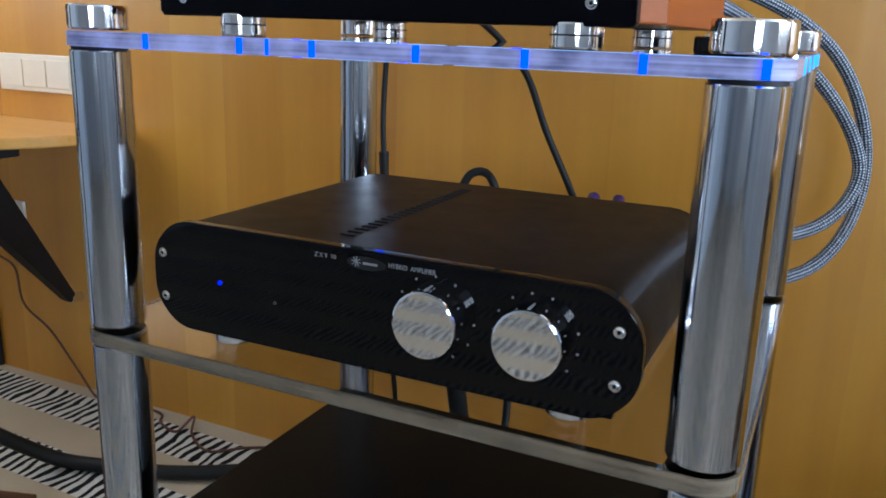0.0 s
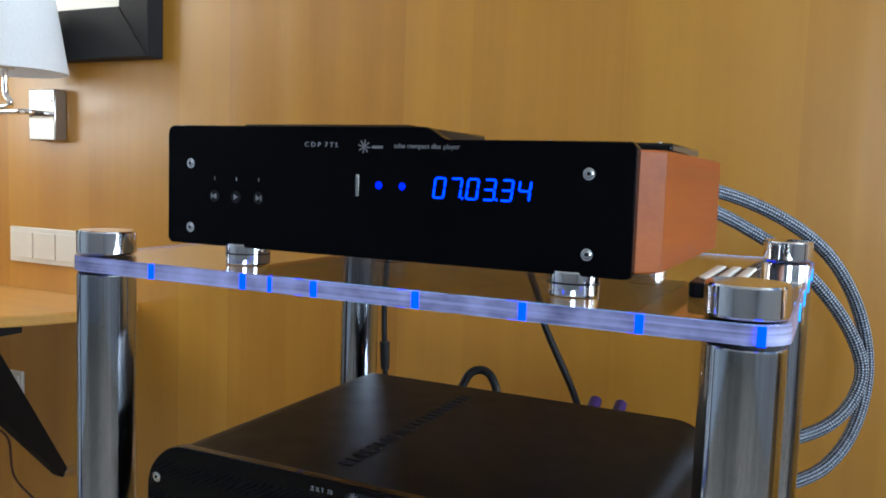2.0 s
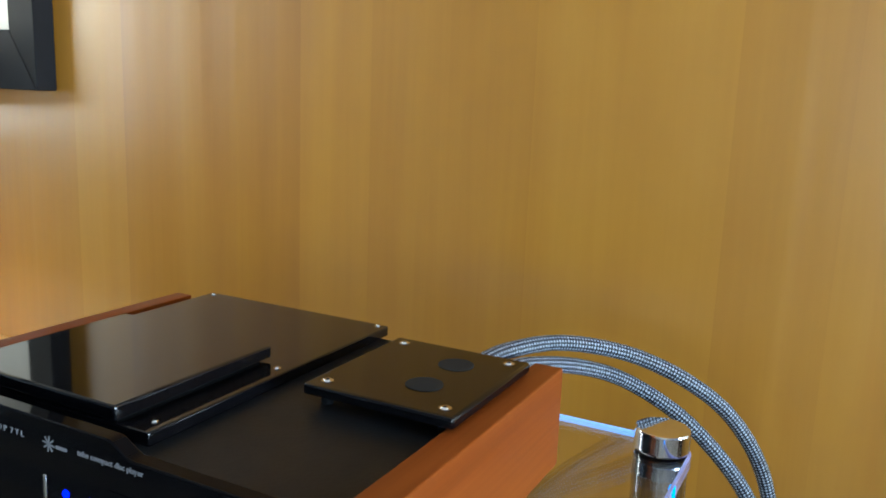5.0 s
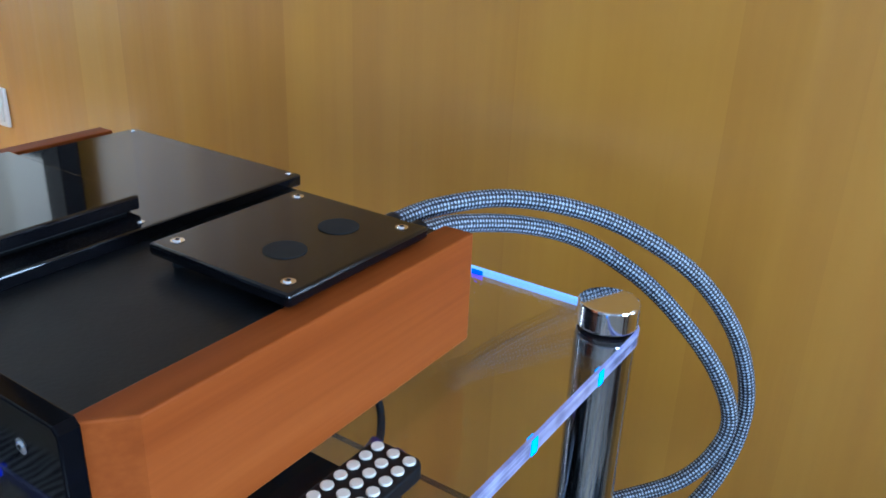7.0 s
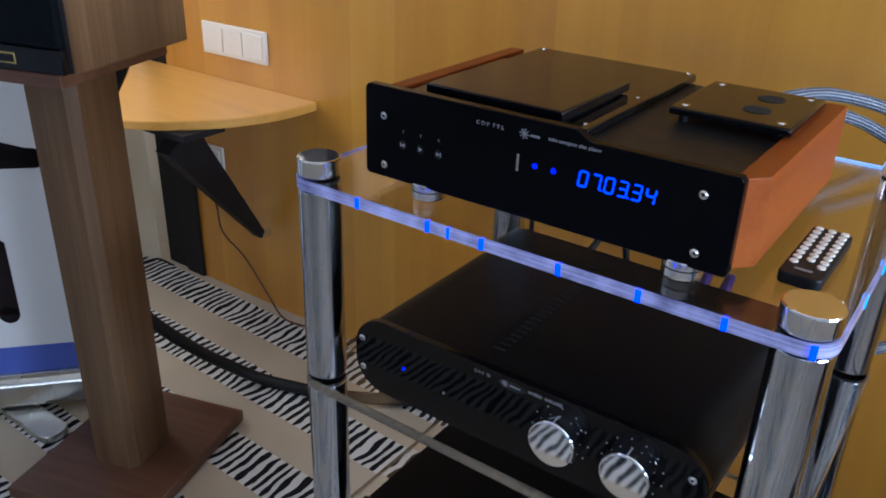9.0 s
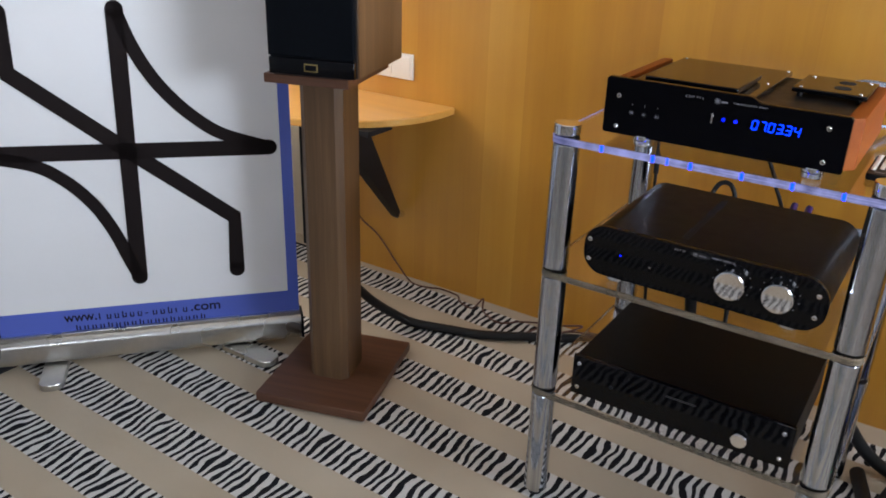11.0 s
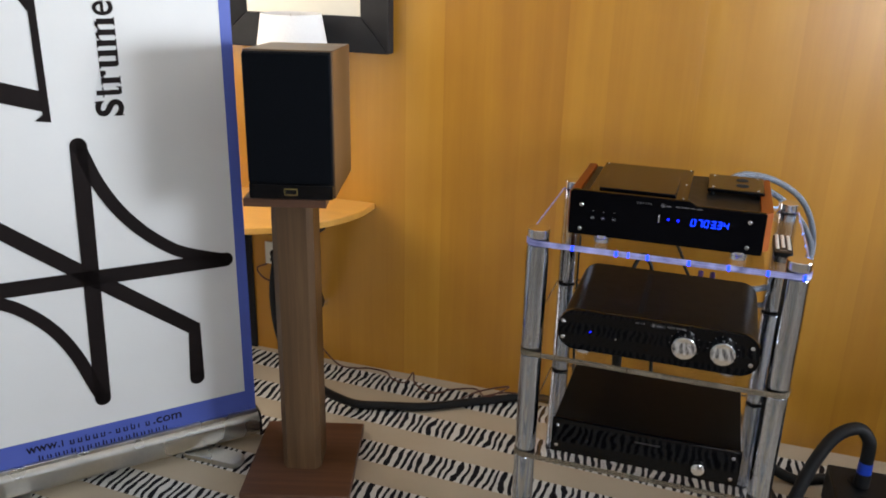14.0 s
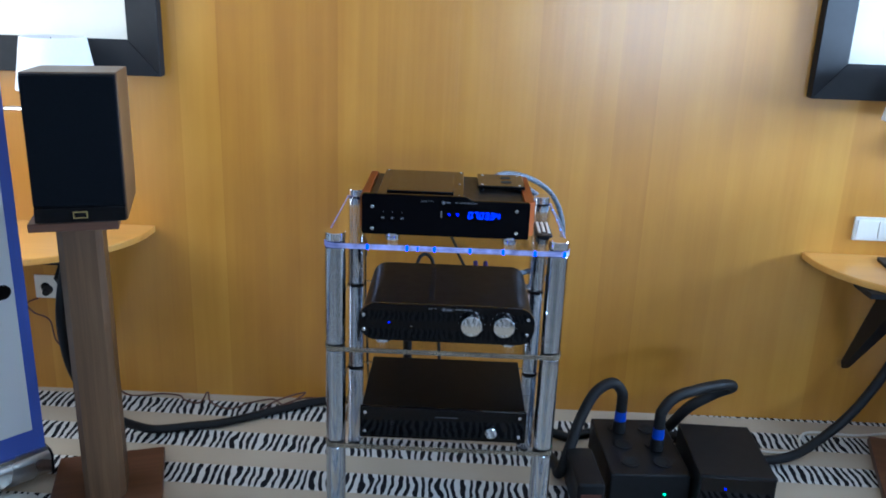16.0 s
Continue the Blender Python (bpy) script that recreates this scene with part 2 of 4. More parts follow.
def carpet_material():
    """Beige carpet with bands of zebra strokes that run along the north wall."""
    n = Nodes("zebra_band_carpet")
    co = n.coord.outputs["Object"]
    sep = n.put("ShaderNodeSeparateXYZ", (("Vector", co),))
    x, y = sep.outputs["X"], sep.outputs["Y"]
    v = n.math("DIVIDE", n.math("ADD", n.math("MULTIPLY_ADD", x, 0.031, y), -1.172), 0.2055)
    row = n.math("FLOOR", v)
    v = n.math("FRACT", v)
    zebra = n.math("LESS_THAN", v, 0.52)
    warp = n.math("ADD", n.noise(n.scaled(co, (14, 9, 1)), 1.0, 1), -0.5)
    warp2 = n.math("ADD", n.noise(n.scaled(co, (40, 24, 1)), 1.0, 1), -0.5)
    lean = n.math("MULTIPLY", n.math("ADD", n.noise(n.scaled(co, (3.5, 2, 1)), 1.0, 0), -0.5), 2.6)
    phase = n.math("DIVIDE", x, 0.0245)
    phase = n.math("ADD", phase, n.math("MULTIPLY", n.math("SUBTRACT", v, 0.26), lean))
    phase = n.math("ADD", phase, n.math("ADD", n.math("MULTIPLY", warp, 1.7), n.math("ADD", n.math("MULTIPLY", warp2, 0.5), n.math("MULTIPLY", row, 0.37))))
    wave = n.math("SINE", n.math("MULTIPLY", phase, math.tau))
    taper = n.math("MULTIPLY", n.math("POWER", n.math("ABSOLUTE", n.math("MULTIPLY", n.math("SUBTRACT", v, 0.26), 3.9)), 6.0), 0.5)
    stroke = n.math("GREATER_THAN", wave, n.math("ADD", -0.05, n.math("ADD", taper, n.math("MULTIPLY", warp2, 0.7))))
    pile = n.noise(co, 420.0, 2)
    soil = n.noise(co, 3.0, 3)
    beige = n.ramp(soil, (0.3, (0.54, 0.45, 0.33)), (0.7, (0.63, 0.54, 0.41)))
    band = n.mix(stroke, (0.76, 0.75, 0.72, 1), (0.016, 0.016, 0.02, 1))
    col = n.mix(zebra, beige, band)
    col = n.mix(n.math("MULTIPLY", pile, 0.35), col, (0.12, 0.10, 0.08, 1), "MULTIPLY")
    n.set(Base_Color=col, Roughness=0.95, Specular_IOR_Level=0.1)
    n.bump(pile, 0.5, 0.003)
    return n.mat


acrylic = acrylic_material()
# Emission stands in for strip light that scatters in the edge.
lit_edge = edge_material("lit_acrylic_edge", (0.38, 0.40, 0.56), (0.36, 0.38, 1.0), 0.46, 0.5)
# Amber streaks put into the colour imitate warm refractions in clear acrylic.
clear_edge = edge_material("clear_acrylic_edge", (0.80, 0.66, 0.48), (0, 0, 0), 0.0, 0.7, 0.72)
shade_cloth = cloth_through("white_lamp_fabric", (0.95, 0.95, 0.96), 0.2)
curtain_cloth = cloth_through("cream_curtain_cloth", (0.86, 0.81, 0.68), 0.55)
braid = braid_material()
carpet = carpet_material()

# ---- building helpers ----
PLACES = {}


def thing(name, place, turn=0.0, label="", category="", group="", kind=""):
    """A top-level Empty at the base of a thing."""
    ob = new(name)
    ob.empty_display_size = 0.05
    m = pose(*place, 0, 0, turn)
    ob.matrix_world = m
    PLACES[ob] = m
    return tagged(ob, label, category, group, kind)


def mesh_of(name, bm, material, sharp=20):
    bmesh.ops.recalc_face_normals(bm, faces=bm.faces[:])
    me = bpy.data.meshes.new(name)
    bm.to_mesh(me)
    bm.free()
    me.materials.append(material)
    me.polygons.foreach_set("use_smooth", [True] * len(me.polygons))
    me.set_sharp_from_angle(angle=radians(sharp))
    return me


def part(name, bm, material, parent=None, label="", local=False, kind="", sharp=20):
    """A mesh object; its bmesh is in world metres unless local, and hangs under parent."""
    m = PLACES.get(parent)
    if m is not None and not local:
        bm.transform(m.inverted())
    ob = new(name, mesh_of(name, bm, material, sharp))
    if parent is not None:
        ob.parent = parent
        if parent in PLACES:
            PLACES[ob] = PLACES[parent]
    else:
        PLACES[ob] = Matrix.Identity(4)
    return tagged(ob, label, kind=kind)


def solid(name, bm, material, label, category, kind="", group=""):
    ob = part(name, bm, material)
    return tagged(ob, label, category, group, kind)


def bevel(bm, width, seg=2, keep=None):
    edges = [e for e in bm.edges if len(e.link_faces) == 2 and e.calc_face_angle(0) > radians(30) and (keep is None or keep(e))]
    if width > 0:
        bmesh.ops.bevel(bm, geom=edges, offset=width, segments=seg, profile=0.5, affect="EDGES", clamp_overlap=True)
    return bm


def box(x0, x1, y0, y1, z0, z1, b=0.0, seg=2):
    bm = bmesh.new()
    bmesh.ops.create_cube(bm, size=1.0)
    for v in bm.verts:
        v.co = ((x0 + x1) / 2 + v.co.x * (x1 - x0), (y0 + y1) / 2 + v.co.y * (y1 - y0), (z0 + z1) / 2 + v.co.z * (z1 - z0))
    return bevel(bm, b, seg)


def cyl(r, p0, p1, r2=None, seg=28, b=0.0):
    p0, p1 = Vector(p0), Vector(p1)
    bm = bmesh.new()
    bmesh.ops.create_cone(bm, cap_ends=True, segments=seg, radius1=r, radius2=r if r2 is None else r2, depth=(p1 - p0).length)
    if b:
        bevel(bm, b, 2, lambda e: e.calc_face_angle(0) > radians(50))
    bm.transform(Matrix.Translation((p0 + p1) / 2) @ (p1 - p0).to_track_quat("Z", "Y").to_matrix().to_4x4())
    return bm


def prism(outline, axis, a, b, round_off=0.0, seg=2):
    """An outline of 2D points pushed from a to b along an axis ('x': points are y, z; 'y': x, z; 'z': x, y)."""
    def at(p, d):
        return {"x": (d, p[0], p[1]), "y": (p[0], d, p[1]), "z": (p[0], p[1], d)}[axis]
    bm = bmesh.new()
    low = [bm.verts.new(at(p, a)) for p in outline]
    high = [bm.verts.new(at(p, b)) for p in outline]
    bm.faces.new(low)
    bm.faces.new(high[::-1])
    for i in range(len(outline)):
        j = (i + 1) % len(outline)
        bm.faces.new((low[i], high[i], high[j], low[j]))
    bmesh.ops.recalc_face_normals(bm, faces=bm.faces[:])
    if round_off:
        bevel(bm, round_off, seg, lambda e: e.calc_face_angle(0) > radians(60))
    return bm


def rounded(x0, x1, y0, y1, r, seg=8):
    """A rectangle's outline with round corners."""
    pts = []
    for cx, cy, a0 in ((x1 - r, y1 - r, 0), (x0 + r, y1 - r, 90), (x0 + r, y0 + r, 180), (x1 - r, y0 + r, 270)):
        for k in range(seg + 1):
            a = radians(a0 + 90 * k / seg)
            pts.append((cx + r * math.cos(a), cy + r * math.sin(a)))
    return pts


def smooth_line(points, steps=8):
    """Catmull-Rom through the points."""
    p = [Vector(q) for q in points]
    p = [p[0] * 2 - p[1]] + p + [p[-1] * 2 - p[-2]]
    out = []
    for i in range(1, len(p) - 2):
        for k in range(steps):
            t = k / steps
            out.append(0.5 * ((2 * p[i]) + (p[i + 1] - p[i - 1]) * t + (2 * p[i - 1] - 5 * p[i] + 4 * p[i + 1] - p[i + 2]) * t * t
                              + (3 * p[i] - p[i - 1] - 3 * p[i + 1] + p[i + 2]) * t ** 3))
    out.append(p[-2])
    return out


def tube(points, r, seg=10, steps=8):
    """A round cable along a smooth line, with UV: around, metres along."""
    line = smooth_line(points, steps)
    bm = bmesh.new()
    uv = bm.loops.layers.uv.new("UVMap")
    rings, dist, up = [], [0.0], None
    for i, p in enumerate(line):
        d = (line[min(i + 1, len(line) - 1)] - line[max(i - 1, 0)]).normalized()
        if up is None:
            up = d.orthogonal().normalized()
        up = (up - d * up.dot(d)).normalized()
        side = d.cross(up)
        rings.append([bm.verts.new(p + r * (up * math.cos(math.tau * k / seg) + side * math.sin(math.tau * k / seg))) for k in range(seg)])
        if i:
            dist.append(dist[-1] + (p - line[i - 1]).length)
    for i in range(len(rings) - 1):
        for k in range(seg):
            j = (k + 1) % seg
            f = bm.faces.new((rings[i][k], rings[i][j], rings[i + 1][j], rings[i + 1][k]))
            for loop, (u, w) in zip(f.loops, ((k, i), (k + 1, i), (k + 1, i + 1), (k, i + 1))):
                loop[uv].uv = (u / seg, dist[w])
    bm.faces.new(rings[0][::-1])
    bm.faces.new(rings[-1])
    return bm


def joined(*bms):
    """Several pieces of one part in one bmesh."""
    out = bmesh.new()
    for b in bms:
        me = bpy.data.meshes.new("joined")
        b.to_mesh(me)
        b.free()
        out.from_mesh(me)
        bpy.data.meshes.remove(me)
    return out


def lettering(name, words, width, height, m, material, parent, label="", bold=0.0):
    """Raised words of a given width and capital height; m puts their lower left corner."""
    curve = bpy.data.curves.new(name, "FONT")
    curve.body, curve.size, curve.extrude, curve.offset = words, 1.0, 0.004, bold
    holder = new(name + "_outline", curve)
    me = bpy.data.meshes.new_from_object(holder.evaluated_get(bpy.context.evaluated_depsgraph_get()))
    bpy.data.objects.remove(holder)
    bm = bmesh.new()
    bm.from_mesh(me)
    bpy.data.meshes.remove(me)
    xs = [v.co.x for v in bm.verts]
    ys = [v.co.y for v in bm.verts]
    for v in bm.verts:
        v.co.x = (v.co.x - min(xs)) / (max(xs) - min(xs)) * width
        v.co.y = (v.co.y - min(ys)) / (max(ys) - min(ys)) * height
        v.co.z *= 0.08
    bm.transform(m)
    return part(name, bm, material, parent, label)


def upright(x, y, z):
    """Text on a front that looks towards -y."""
    return pose(x, y, z, 90, 0, 0)


def screw(place, r, parent, way=(0, -1, 0), material=None):
    w = Vector(way)
    p = Vector(place)
    head = part("screw", joined(cyl(r, p, p + w * 0.0013, r * 0.7, 20), cyl(r * 1.25, p - w * 0.001, p + w * 0.0004, None, 20)), material or chrome, parent)
    part("socket", cyl(r * 0.42, p + w * 0.0010, p + w * 0.0015, None, 6), hole_black, head)
    return head


# ---- the room ----
solid("floor", box(WEST - 0.1, EAST + 0.1, SOUTH - 0.1, NORTH + 0.1, -0.1, 0.0), carpet, "beige carpet with bands of black and white zebra strokes", "floor", "structure")
solid("ceiling", box(WEST - 0.1, EAST + 0.1, SOUTH - 0.1, NORTH + 0.1, TOP, TOP + 0.1), paint_white, "plain white painted ceiling", "ceiling", "structure")
solid("wall_north", box(-1.645, EAST + 0.1, NORTH, NORTH + 0.1, 0, TOP), veneer, "wall clad in satin honey-coloured wood veneer", "wall", "structure")
solid("wall_recess", box(WEST - 0.1, -1.645, NORTH + 0.06, NORTH + 0.1, 0, TOP), paint_cream, "plain cream wall end beside the veneered wall", "wall", "structure")


def wall_with_window(name, axis, place, thick, a0, a1, w0, w1, z0, z1, material, label):
    """A wall along y (axis 'x') or x (axis 'y') with one window hole."""
    def piece(u0, u1, b0, b1):
        return box(place, place + thick, u0, u1, b0, b1) if axis == "x" else box(u0, u1, place, place + thick, b0, b1)
    solid(name, joined(piece(a0, w0, 0, TOP), piece(w1, a1, 0, TOP), piece(w0, w1, 0, z0), piece(w0, w1, z1, TOP)), material, label, "wall", "structure")


wall_with_window("wall_east", "x", EAST, 0.1, SOUTH, NORTH, -0.15, 1.35, 0.95, 2.38, wall_dark, "pale grey painted wall with a wide window")
wall_with_window("wall_south", "y", SOUTH - 0.1, 0.1, WEST - 0.1, EAST + 0.1, 0.9, 2.66, 0.88, 2.36, wall_dark, "pale grey painted wall with a wide window")
wall_with_window("wall_west", "x", WEST - 0.1, 0.1, SOUTH, NORTH + 0.06, 0.25, 1.45, 1.0, 2.35, wall_dark, "pale grey painted wall with a curtained window")
solid("trim", box(-1.645, -1.569, NORTH - 0.012, NORTH - 0.001, 0, 0.615, 0.003), matt_black, "black panel on the wall below the table", "trim", "structure")
solid("trim", box(-1.745, -1.646, NORTH - 0.002, NORTH + 0.058, 0, TOP, 0.003), matt_black, "black upright trim at the end of the veneer", "trim", "structure")


def curtain():
    line = []
    for i in range(121):
        s = i / 120
        x = -1.765 - 0.17 * min(1, s * 2.0) ** 0.8
        y = 1.535 - 0.34 * s
        w = 0.028 * math.sin(s * 34 + 0.8 * math.sin(s * 9))
        line.append((x + w * 0.8, y + w * 0.35))
    outline = line + [(x - 0.006, y - 0.002) for x, y in reversed(line)]
    rod = thing("curtain", (-1.9, 1.2, 0), 0, "cream cloth curtain hanging in folds to the carpet", "curtain")
    part("cloth", prism(outline, "z", 0.012, 2.36), curtain_cloth, rod)
    part("rail", box(-2.06, -1.8, 1.0, 1.55, 2.36, 2.38), matt_black, rod)
    part("bracket", box(-1.93, -1.9, 1.2, 1.23, 2.38, TOP), matt_black, rod)


curtain()


# ---- the rack ----
POSTS_X, POSTS_Y = (-0.321, 0.2455), (0.800, 1.258)
LEVELS = (0.288, 0.574, 0.8585)
HALF = 0.0068
SX0, SX1, SY0, SY1 = -0.349, 0.274, 0.771, 1.287


def rack():
    r = thing("hifi_rack", (-0.036, 1.03, 0), 0, "three-tier hi-fi rack of clear acrylic shelves on polished steel posts", "rack")
    R = 0.0266
    for px in POSTS_X:
        for py in POSTS_Y:
            z = 0.012
            for level in LEVELS:
                post = part("post", cyl(R, (px, py, z + 0.004), (px, py, level - HALF - 0.003), None, 40, 0.0015), steel, r)
                part("joint_ring", cyl(R * 0.93, (px, py, level - HALF - 0.003), (px, py, level - HALF), None, 32), matt_black, post)
                z = level + HALF
            part("cap", cyl(R, (px, py, LEVELS[2] + HALF + 0.001), (px, py, 0.8885), None, 40, 0.002), chrome, r)
            part("foot", cyl(0.016, (px, py, 0.0), (px, py, 0.016), None, 24, 0.002), rubber, r)
    for level in LEVELS:
        slab = prism(rounded(SX0 + 0.001, SX1 - 0.001, SY0 + 0.001, SY1 - 0.001, 0.029), "z", level - HALF, level + HALF)
        shelf = part("shelf", slab, acrylic, r, "clear acrylic shelf")
        shelf.visible_shadow = False
        lit = level == LEVELS[2]
        ring = rounded(SX0, SX1, SY0, SY1, 0.03)
        inner = rounded(SX0 + 0.003, SX1 - 0.003, SY0 + 0.003, SY1 - 0.003, 0.027)
        bm = bmesh.new()
        loops = [[bm.verts.new((x, y, z)) for x, y in o] for o, z in ((ring, level - HALF + 0.0004), (ring, level + HALF - 0.0004), (inner, level + HALF - 0.0004), (inner, level - HALF + 0.0004))]
        n = len(ring)
        for i in range(4):
            for k in range(n):
                bm.faces.new((loops[i][k], loops[i][(k + 1) % n], loops[(i + 1) % 4][(k + 1) % n], loops[(i + 1) % 4][k]))
        edge = part("shelf_edge", bm, lit_edge if lit else clear_edge, shelf, "glowing pale violet polished edge" if lit else "clear polished edge with warm refractions put into its colour")
        if lit:
            # Glowing blocks stand in for the rear LEDs refracted into the front edge.
            for x in (-0.236, -0.137, -0.110, -0.068, 0.021, 0.104, 0.184, 0.258):
                w = 0.0026 if x != -0.110 else 0.0014
                part("led_spot", box(x - w, x + w, SY0 - 0.0008, SY0 + 0.004, level - HALF * 0.9, level + HALF * 0.9), strip_led, edge, "bright blue refracted image of a strip LED")
            # Likewise glowing blocks for LED images in the side edge, not lamps there.
            for y in (0.894, 0.981, 1.076, 1.185):
                part("led_spot", box(SX1 - 0.004, SX1 + 0.0008, y - 0.004, y + 0.004, level - HALF * 0.9, level + HALF * 0.9), side_led_image, edge, "bright blue refracted image of a strip LED")
            strip = part("light_strip", box(SX0 + 0.03, SX1 - 0.03, SY1 - 0.0045, SY1 + 0.0025, level - HALF * 0.97, level + HALF * 0.97), strip_glow, shelf, "bright pale blue light strip along the rear edge")
            for x in (-0.295, -0.163, -0.031, 0.099, 0.228):
                part("led_spot", box(x - 0.006, x + 0.006, SY1 - 0.0052, SY1 - 0.0046, level - HALF * 0.9, level + HALF * 0.9), strip_led, strip)


rack()


# ---- disc player on the top shelf ----
SEGMENTS = {"0": "abcdef", "3": "abgcd", "4": "fgbc", "7": "abc"}


def digit(char, x, z, w, h, y, parent):
    """One lit seven-segment figure, leaning a little, as one mesh."""
    t = h * 0.10
    lean = 0.12
    half = h / 2
    bars = {"a": ((0, h), (w, h)), "g": ((0, half), (w, half)), "d": ((0, 0), (w, 0)), "f": ((0, half), (0, h)), "b": ((w, half), (w, h)), "e": ((0, 0), (0, half)), "c": ((w, 0), (w, half))}
    for k in SEGMENTS[char]:
        (ax, az), (bx, bz) = bars[k]
        d = Vector((bx - ax, 0, bz - az)).normalized()
        n = Vector((-d.z, 0, d.x)) * t / 2
        a = Vector((ax, 0, az)) + d * t * 0.65
        b = Vector((bx, 0, bz)) - d * t * 0.65
        corners = [a - d * t * 0.4, a + n, b + n, b + d * t * 0.4, b - n, a - n]
        part("segment", prism([(x + c.x + lean * c.z, z + c.z) for c in corners], "y", y - 0.0006, y), blue_digit, parent)


def flower(x, z, r, y, parent, material):
    """The small eight-armed emblem, as plain bars."""
    pieces = []
    for k in range(4):
        b = box(-r, r, y - 0.0005, y, -r * 0.09, r * 0.09)
        b.transform(Matrix.Translation((x, 0, z)) @ pose(0, 0, 0, 0, 45 * k + 10, 0))
        pieces.append(b)
    part("emblem", joined(*pieces), material, parent)


def disc_player():
    d = thing("disc_player", (-0.042, 0.98, LEVELS[2] + HALF), 0, "black disc player with lit blue display and cherry wood cheeks", "disc player")
    X0, X1, F = -0.256, 0.168, 0.811
    Z0, ZL, ZR = 0.881, 0.9865, 0.977
    step = [(0.003 + 0.022 * k / 8, ZL - (ZL - ZR) * (0.5 - 0.5 * math.cos(math.pi * k / 8))) for k in range(9)]
    rc = 0.007
    outline = [(X0 + rc - rc * math.sin(radians(a)), ZL - rc + rc * math.cos(radians(a))) for a in (90, 60, 30, 0)]
    outline += step
    outline += [(X1 - 0.004, ZR), (X1, ZR - 0.004)]
    outline += [(X1 - 0.004 + 0.004 * math.cos(radians(a)), Z0 + 0.004 - 0.004 * math.sin(radians(a))) for a in (0, 45, 90)]
    outline += [(X0 + 0.004, Z0), (X0, Z0 + 0.004)]
    front = part("front_panel", prism(outline, "y", F, F + 0.012, 0.0012), front_black, d, "glossy black front panel with a stepped top edge")
    for sx, sz in ((-0.229, 0.953), (-0.229, 0.896), (0.135, 0.954), (0.136, 0.897)):
        screw((sx, F, sz), 0.0036, front)
    part("case", box(-0.2425, 0.1555, F + 0.012, 1.136, 0.884, 0.966, 0.002), satin_black, d, "satin black metal case")
    for x0, x1, outer in ((-0.2575, -0.243, -1), (0.156, 0.176, 1)):
        if outer > 0:
            pts = [(x0, F + 0.013), (x1 - 0.012, F + 0.013), (x1 + 0.006, F + 0.033), (x1 + 0.006, 1.134), (x0, 1.134)]
        else:
            pts = [(x1, F + 0.013), (x0 + 0.010, F + 0.013), (x0 - 0.006, F + 0.033), (x0 - 0.006, 1.134), (x1, 1.134)]
        part("wooden_cheek", prism(pts, "z", 0.884, 0.9725, 0.0015), cherry, d, "reddish cherry wood side cheek")
    # lid plate and sliding drawer over the disc
    part("lid_plate", box(-0.222, 0.001, 0.846, 1.144, 0.9665, 0.9765, 0.0015), gloss_black, d, "glossy black lid plate")
    slide = part("sliding_lid", box(-0.196, -0.026, 0.843, 1.003, 0.979, 0.990, 0.002), gloss_black, d, "glossy black sliding disc lid")
    part("slot", box(-0.190, -0.032, 0.85, 0.995, 0.9765, 0.979), hole_black, slide)
    for p in ((-0.214, 1.137), (-0.007, 1.138), (-0.010, 0.862), (-0.010, 0.99)):
        screw((*p, 0.9765), 0.0026, d, (0, 0, 1))
    # vented plate over the valves
    plate = part("valve_cover", box(0.038, 0.1645, 0.960, 1.101, 0.9745, 0.9835, 0.0025), gloss_black, d, "glossy black valve cover with two round vents")
    for p in ((0.051, 0.974), (0.151, 0.974), (0.052, 1.087), (0.151, 1.087)):
        part("spacer", cyl(0.005, (*p, 0.966), (*p, 0.9745), None, 12), satin_black, plate)
        screw((*p, 0.9835), 0.0038, plate, (0, 0, 1))
    for y in (1.007, 1.060):
        part("vent_ring", joined(cyl(0.0145, (0.116, y, 0.9834), (0.116, y, 0.9842), None, 32)), hole_black, plate, "dark round vent")
    # controls and print
    y = F
    for i, x in enumerate((-0.2015, -0.1775, -0.1535)):
        part("button", cyl(0.0055, (x, y - 0.0007, 0.925), (x, y, 0.925), None, 16), gloss_black, front)
        tri = [(x - 0.0024, 0.9225), (x + 0.0024, 0.925), (x - 0.0024, 0.9275)] if i else [(x + 0.0024, 0.9225), (x - 0.0024, 0.925), (x + 0.0024, 0.9275)]
        marks = [prism(tri, "y", y - 0.0011, y - 0.0007)]
        if i != 1:
            bx = x - 0.003 if i == 0 else x + 0.003
            marks.append(box(bx - 0.0005, bx + 0.0005, y - 0.0011, y - 0.0007, 0.9225, 0.9275))
        part("symbol", joined(*marks), print_white, front)
        part("tick", box(x - 0.0004, x + 0.0004, y - 0.0005, y, 0.939, 0.942), print_white, front)
    part("power_slot", box(-0.0565, -0.0535, y - 0.0008, y, 0.9305, 0.948, 0.0004), silver, front)
    for x in (-0.035, -0.014):
        part("indicator", cyl(0.0027, (x, y - 0.0012, 0.940), (x, y, 0.940), None, 16, 0.0004), blue_led, front, "lit blue indicator")
    lettering("printed_text", "C D P  7 T L", 0.033, 0.0040, upright(-0.1065, y - 0.0003, 0.9695), print_white, front)
    flower(-0.0495, 0.9705, 0.0055, y, front, print_white)
    part("emblem_bar", box(-0.0425, -0.0325, y - 0.0005, y, 0.9690, 0.9712), print_white, front)
    lettering("printed_text", "tube compact disc player", 0.057, 0.0048, upright(-0.0225, y - 0.0003, 0.9685), print_white, front)
    display = part("display", box(0.004, 0.102, y - 0.0004, y - 0.0001, 0.927, 0.953), front_black, d, "dark display window with glowing blue figures")
    w, h, gap = 0.0085, 0.0150, 0.0138
